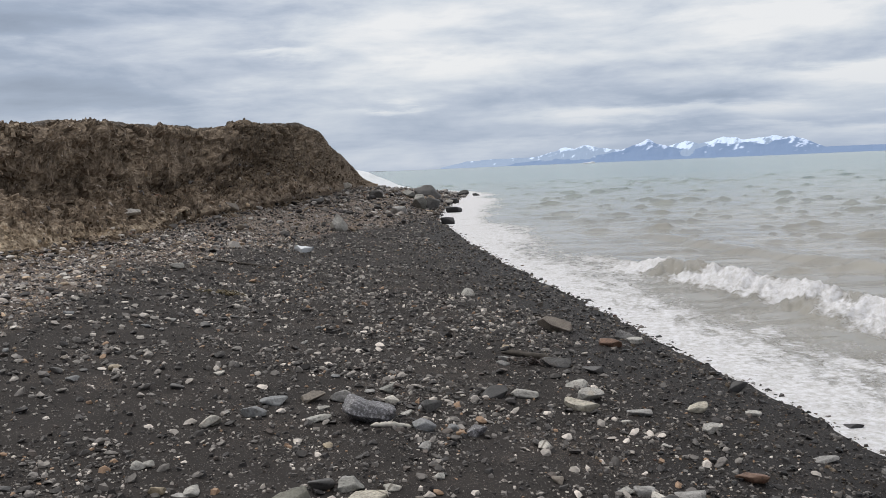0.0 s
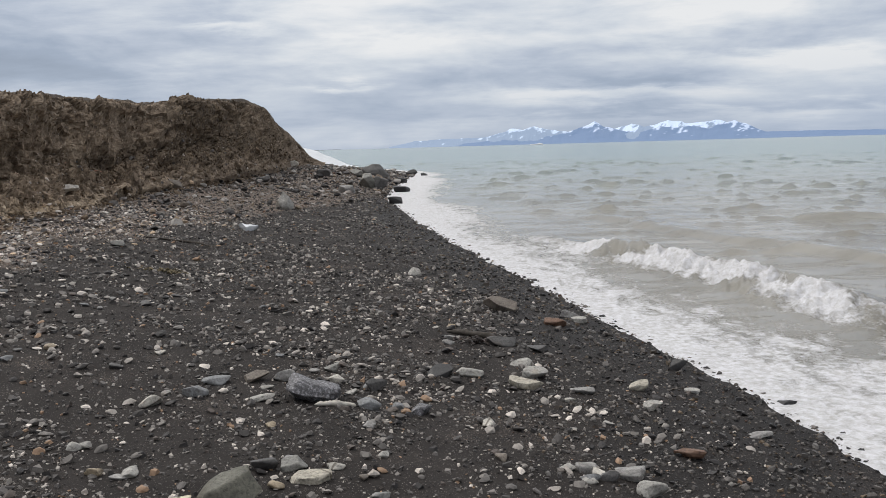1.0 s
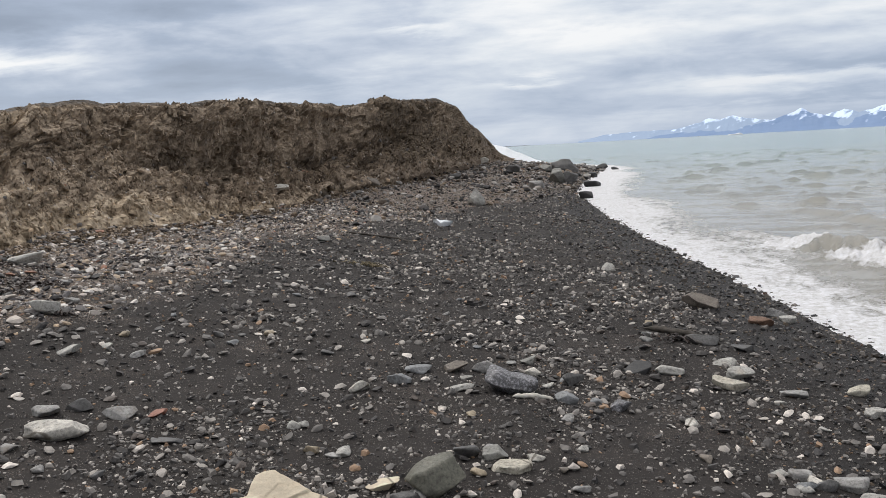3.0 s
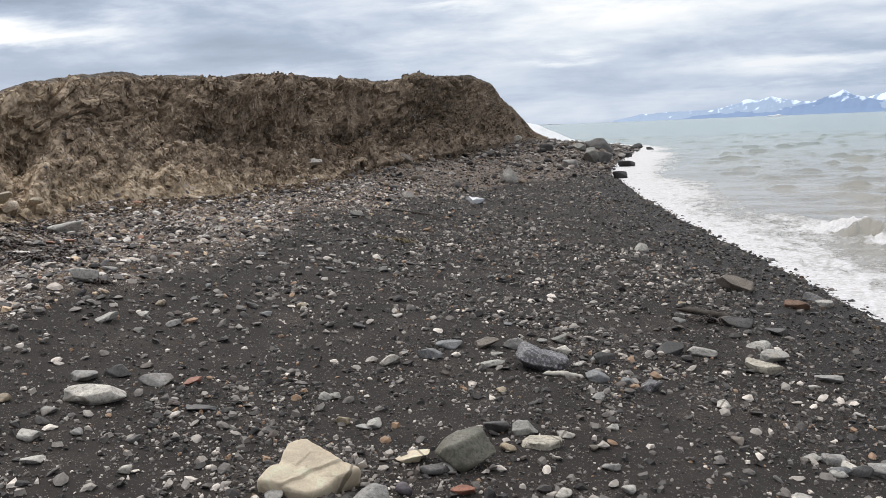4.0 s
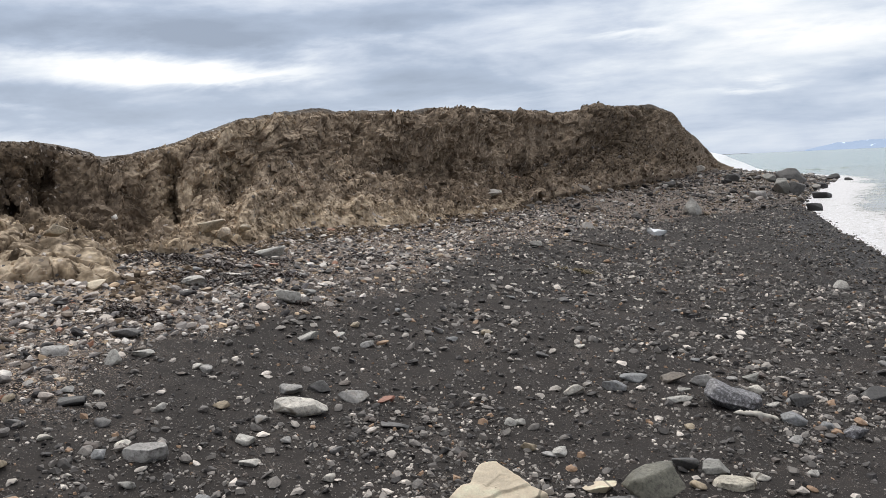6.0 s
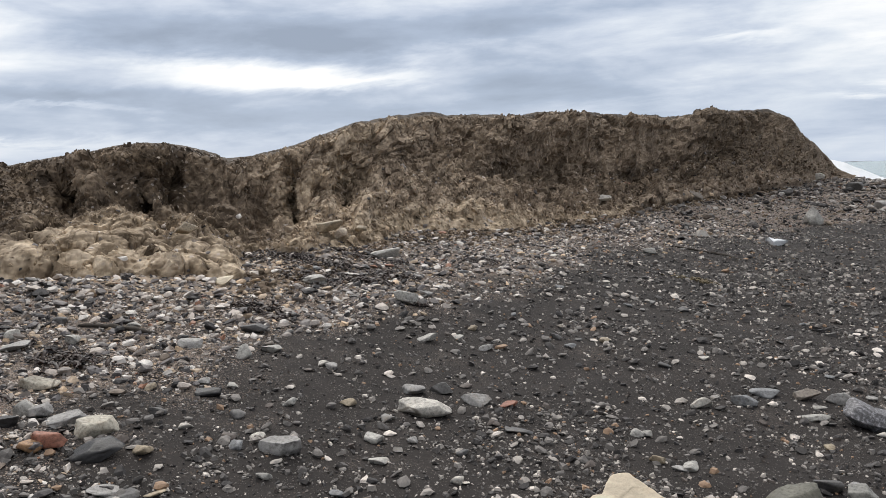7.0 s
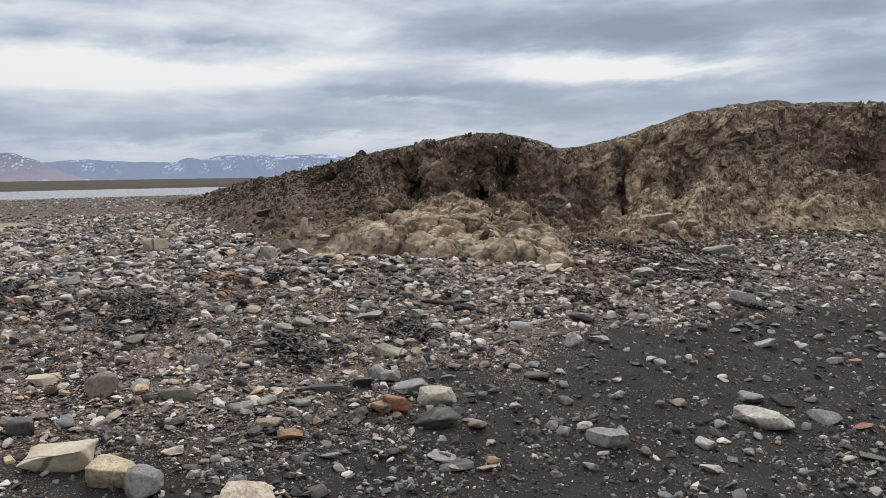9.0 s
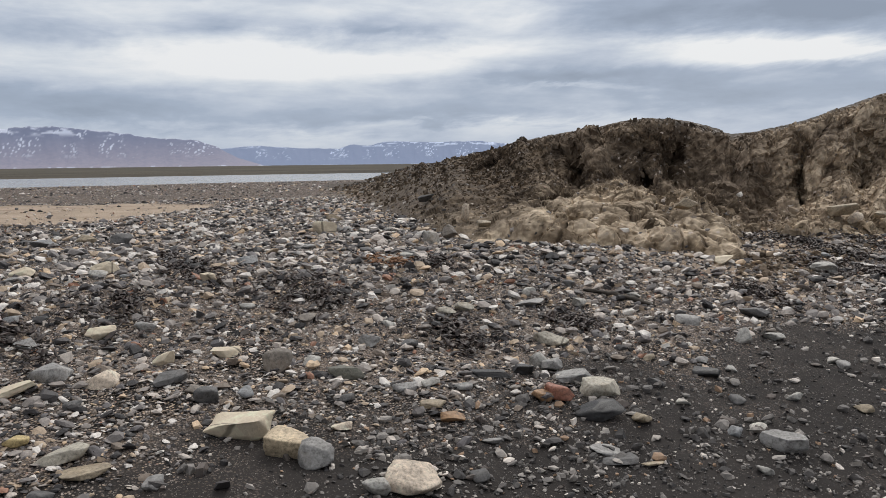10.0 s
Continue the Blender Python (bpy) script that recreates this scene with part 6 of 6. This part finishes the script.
def loose_cobbles():
    """Middling cobbles that lie about singly on the sand and the shingle."""
    rng = np.random.default_rng(57)
    words = {"grey": "mid-grey", "dark": "dark grey", "light": "light grey", "white": "whitish", "blue": "blue-grey", "tan": "tan", "brown": "brownish grey"}
    shapes = [cut_stone(3, rng, 8, 0.1, 3) for _ in range(10)]
    made = {}
    x, y, r = spread(2600, -24, 96, 2.7, 9.5, rng, 1.6)
    g = gravelness(x, y)
    keep = free_ground(x, y, r, -0.3) & (inland(x, y) > 1.4)
    x, y, r, g = x[keep][:140], y[keep][:140], r[keep][:140], g[keep][:140]
    for i in range(len(x)):
        tone = str(rng.choice(["grey", "dark", "light", "white", "blue", "tan", "brown"], p=[0.26, 0.2, 0.2, 0.08, 0.08, 0.1, 0.08]))
        k = int(rng.integers(0, len(shapes)))
        if (k, tone) not in made:
            v, f = shapes[k]
            v = v * (1 + 0.16 * (fbm(v * 3 + k, 3, seed=51) - 0.5)[:, None]) * (1.0, 0.72, 0.42)
            first = mesh_from("cobble", v, f, [TONE[tone]], True)
            made[(k, tone)] = first.data
            ob = first
        else:
            ob = new("cobble", made[(k, tone)])
        w = float(rng.uniform(0.07, 0.13) * (1.1 if g[i] > 0.5 else 1.0))
        ob.scale = (w, w, w)
        ob.rotation_euler = (rng.normal() * 0.12, rng.normal() * 0.12, rng.uniform(0, 6.28))
        ob.location = (x[i], y[i], float(ground_z(x[i], y[i])[0]) + w * 0.12)
        tagged(ob, "small angular %s cobble on %s" % (words[tone], "shingle" if g[i] > 0.5 else "dark sand"), "cobble", group="loose cobbles")


loose_cobbles()


def snow_bank():
    """Old snow left against the lee side of the bluff's end."""
    az, t = np.linspace(2.9, 8.6, 90), np.linspace(0, 1, 30)
    A, T = np.meshgrid(az, t)
    el = np.interp(A, [2.9, 3.8, 4.6, 5.7, 7.0, 8.6], [-1.3, -1.05, -0.62, -0.12, 0.2, 0.3])
    r = 78 + 14 * T
    x, y = EYE[0] - r * np.sin(np.radians(A)), EYE[1] + r * np.cos(np.radians(A))
    crest = EYE[2] + 86 * np.tan(np.radians(el))
    z = -0.9 + (crest + 0.9) * np.sin(np.clip(T * 2.1, 0, np.pi / 2 + 0.6))
    z = z + (fbm(np.stack([x.ravel() * 0.3, y.ravel() * 0.3, 0 * x.ravel()], 1), 4, seed=301).reshape(x.shape) - 0.5) * 0.5 * np.sin(T * np.pi)
    ob = mesh_from("snow_bank", np.stack([x, y, z], -1).reshape(-1, 3), grid_faces(len(t), len(az))[:, ::-1], [SNOW])
    return tagged(ob, "white snow bank behind the bluff's end", "snow", kind="structure")


def iceberg(az, reach, width, height, seed, label):
    rng = np.random.default_rng(seed)
    v, f = cut_stone(3, rng, 9, 0.1, 3)
    v = v * (1, 0.5, 1) + 0
    v[:, 2] = np.where(v[:, 2] > 0, v[:, 2] * (0.35 + 0.9 * sstep(v[:, 0], -0.1, 0.45)), v[:, 2] * 0.3)
    v = v * (width, width, height * 1.6)
    ob = mesh_from("iceberg", v, f, [SNOW], True)
    a = radians(az)
    ob.location = (EYE[0] - reach * math.sin(a), EYE[1] + reach * math.cos(a), SEA + 0.2)
    ob.rotation_euler = (0, 0, a)
    return tagged(ob, label, "iceberg", group="drifting ice")


snow_bank()
iceberg(-9.3, 1500, 25, 6.5, 3, "small white iceberg drifting far out on the sea")
iceberg(-7.0, 1500, 3, 1.6, 5, "tiny white ice floe drifting far out at sea")


def ice_chunk():
    rng = np.random.default_rng(77)
    v, f = cut_stone(4, rng, 8, 0.15, 2.6)
    v = v * (1 + 0.2 * (fbm(v * 3, 3, seed=8) - 0.5)[:, None]) * (0.42, 0.3, 0.19)
    v[:, 2] += 0.10 * (fbm(v * 6, 3, seed=9) - 0.5)
    ob = mesh_from("ice_lump", v, f, [SNOW], True)
    ob.location = (-2.99, 16.6, float(ground_z(-2.99, 16.6)[0]) + 0.04)
    return tagged(ob, "white stranded lump of ice on dark sand", "ice lump")


ice_chunk()


def foot_stone(az, el, width, depth, height, turn, tone, shape, label):
    """A stone lying on the bluff's slope, by bearing and angle from the spot where one stands."""
    j = int(np.searchsorted(BLUFF_AZ, az))
    p = BLUFF_P[:100, j]
    rise = np.degrees(np.arctan2(p[:, 2] - EYE[2], np.hypot(p[:, 0] - EYE[0], p[:, 1] - EYE[1])))
    q = p[int(np.argmin(np.abs(rise - el)))]
    ob = stone(float(q[0]), float(q[1]), width, depth, height, turn, tone, shape, label)
    near = (Vector(EYE) - Vector(q)).normalized() * 0.6 * depth
    ob.location = Vector(q) + near + Vector((0, 0, 0.2 * height))
    return ob


foot_stone(40.35, -3.66, 0.337, 0.253, 0.152, 40, "tan", "slab", "flat tan slab of stone at the bluff's foot")
foot_stone(39.67, -4.20, 0.165, 0.124, 0.124, 39, "pink", "round", "small cream rounded stone at the bluff's foot")
foot_stone(38.41, -3.82, 0.144, 0.108, 0.086, 38, "tan", "block", "small tan angular stone at the bluff's foot")
foot_stone(49.93, -3.42, 0.239, 0.179, 0.143, 49, "tan", "block", "blocky tan stone at the bluff's foot")
foot_stone(20.85, -2.28, 0.60, 0.30, 0.15, 20, "white", "slab", "long whitish slab lying on the bluff's debris")
foot_stone(73.33, -4.48, 0.219, 0.164, 0.197, 73, "tan", "block", "angular tan block beside the bluff's shoulder")
foot_stone(70.10, -4.81, 0.135, 0.101, 0.189, 70, "dark", "block", "dark grey stone leaning on the bluff's clay")
foot_stone(65.78, -5.31, 0.159, 0.119, 0.151, 65, "brown", "round", "rounded brownish grey boulder at the bluff's foot")
foot_stone(64.61, -4.16, 0.086, 0.065, 0.225, 64, "pink", "block", "upright cream-coloured stone stuck in the clay")
foot_stone(63.44, -4.57, 0.141, 0.106, 0.085, 63, "tan", "round", "rounded tan stone at the bluff's foot")
foot_stone(67.00, -2.74, 0.201, 0.151, 0.121, 66, "dark", "slab", "dark slab of stone lying on clay debris")
kelp(-5.73, 6.45, 0.45, 0.40, KELP, "dark red-brown seaweed among pale shingle", 60, 31)
kelp(-5.13, 6.64, 0.35, 0.30, KELP, "reddish brown seaweed scraps among pale shingle", 40, 32)
kelp(-6.05, 6.36, 0.60, 0.35, KELP, "dark seaweed spread below the clay bluff", 60, 33)
kelp(-5.14, 6.16, 0.50, 0.20, KELP, "dark red seaweed line on shingle", 46, 34)
kelp(-5.15, 8.64, 0.40, 0.25, KELP, "dark seaweed clump at the shingle's edge", 40, 35)
kelp(-6.02, 14.45, 1.60, 0.30, KELP, "long dark seaweed line along the bluff's foot", 90, 36)
kelp(-6.54, 5.84, 0.80, 0.30, KELP, "dark seaweed line below the clay bluff", 60, 37)
kelp(-4.21, 5.73, 0.20, 0.12, KELP, "small dark seaweed scrap beside a boulder", 20, 38)
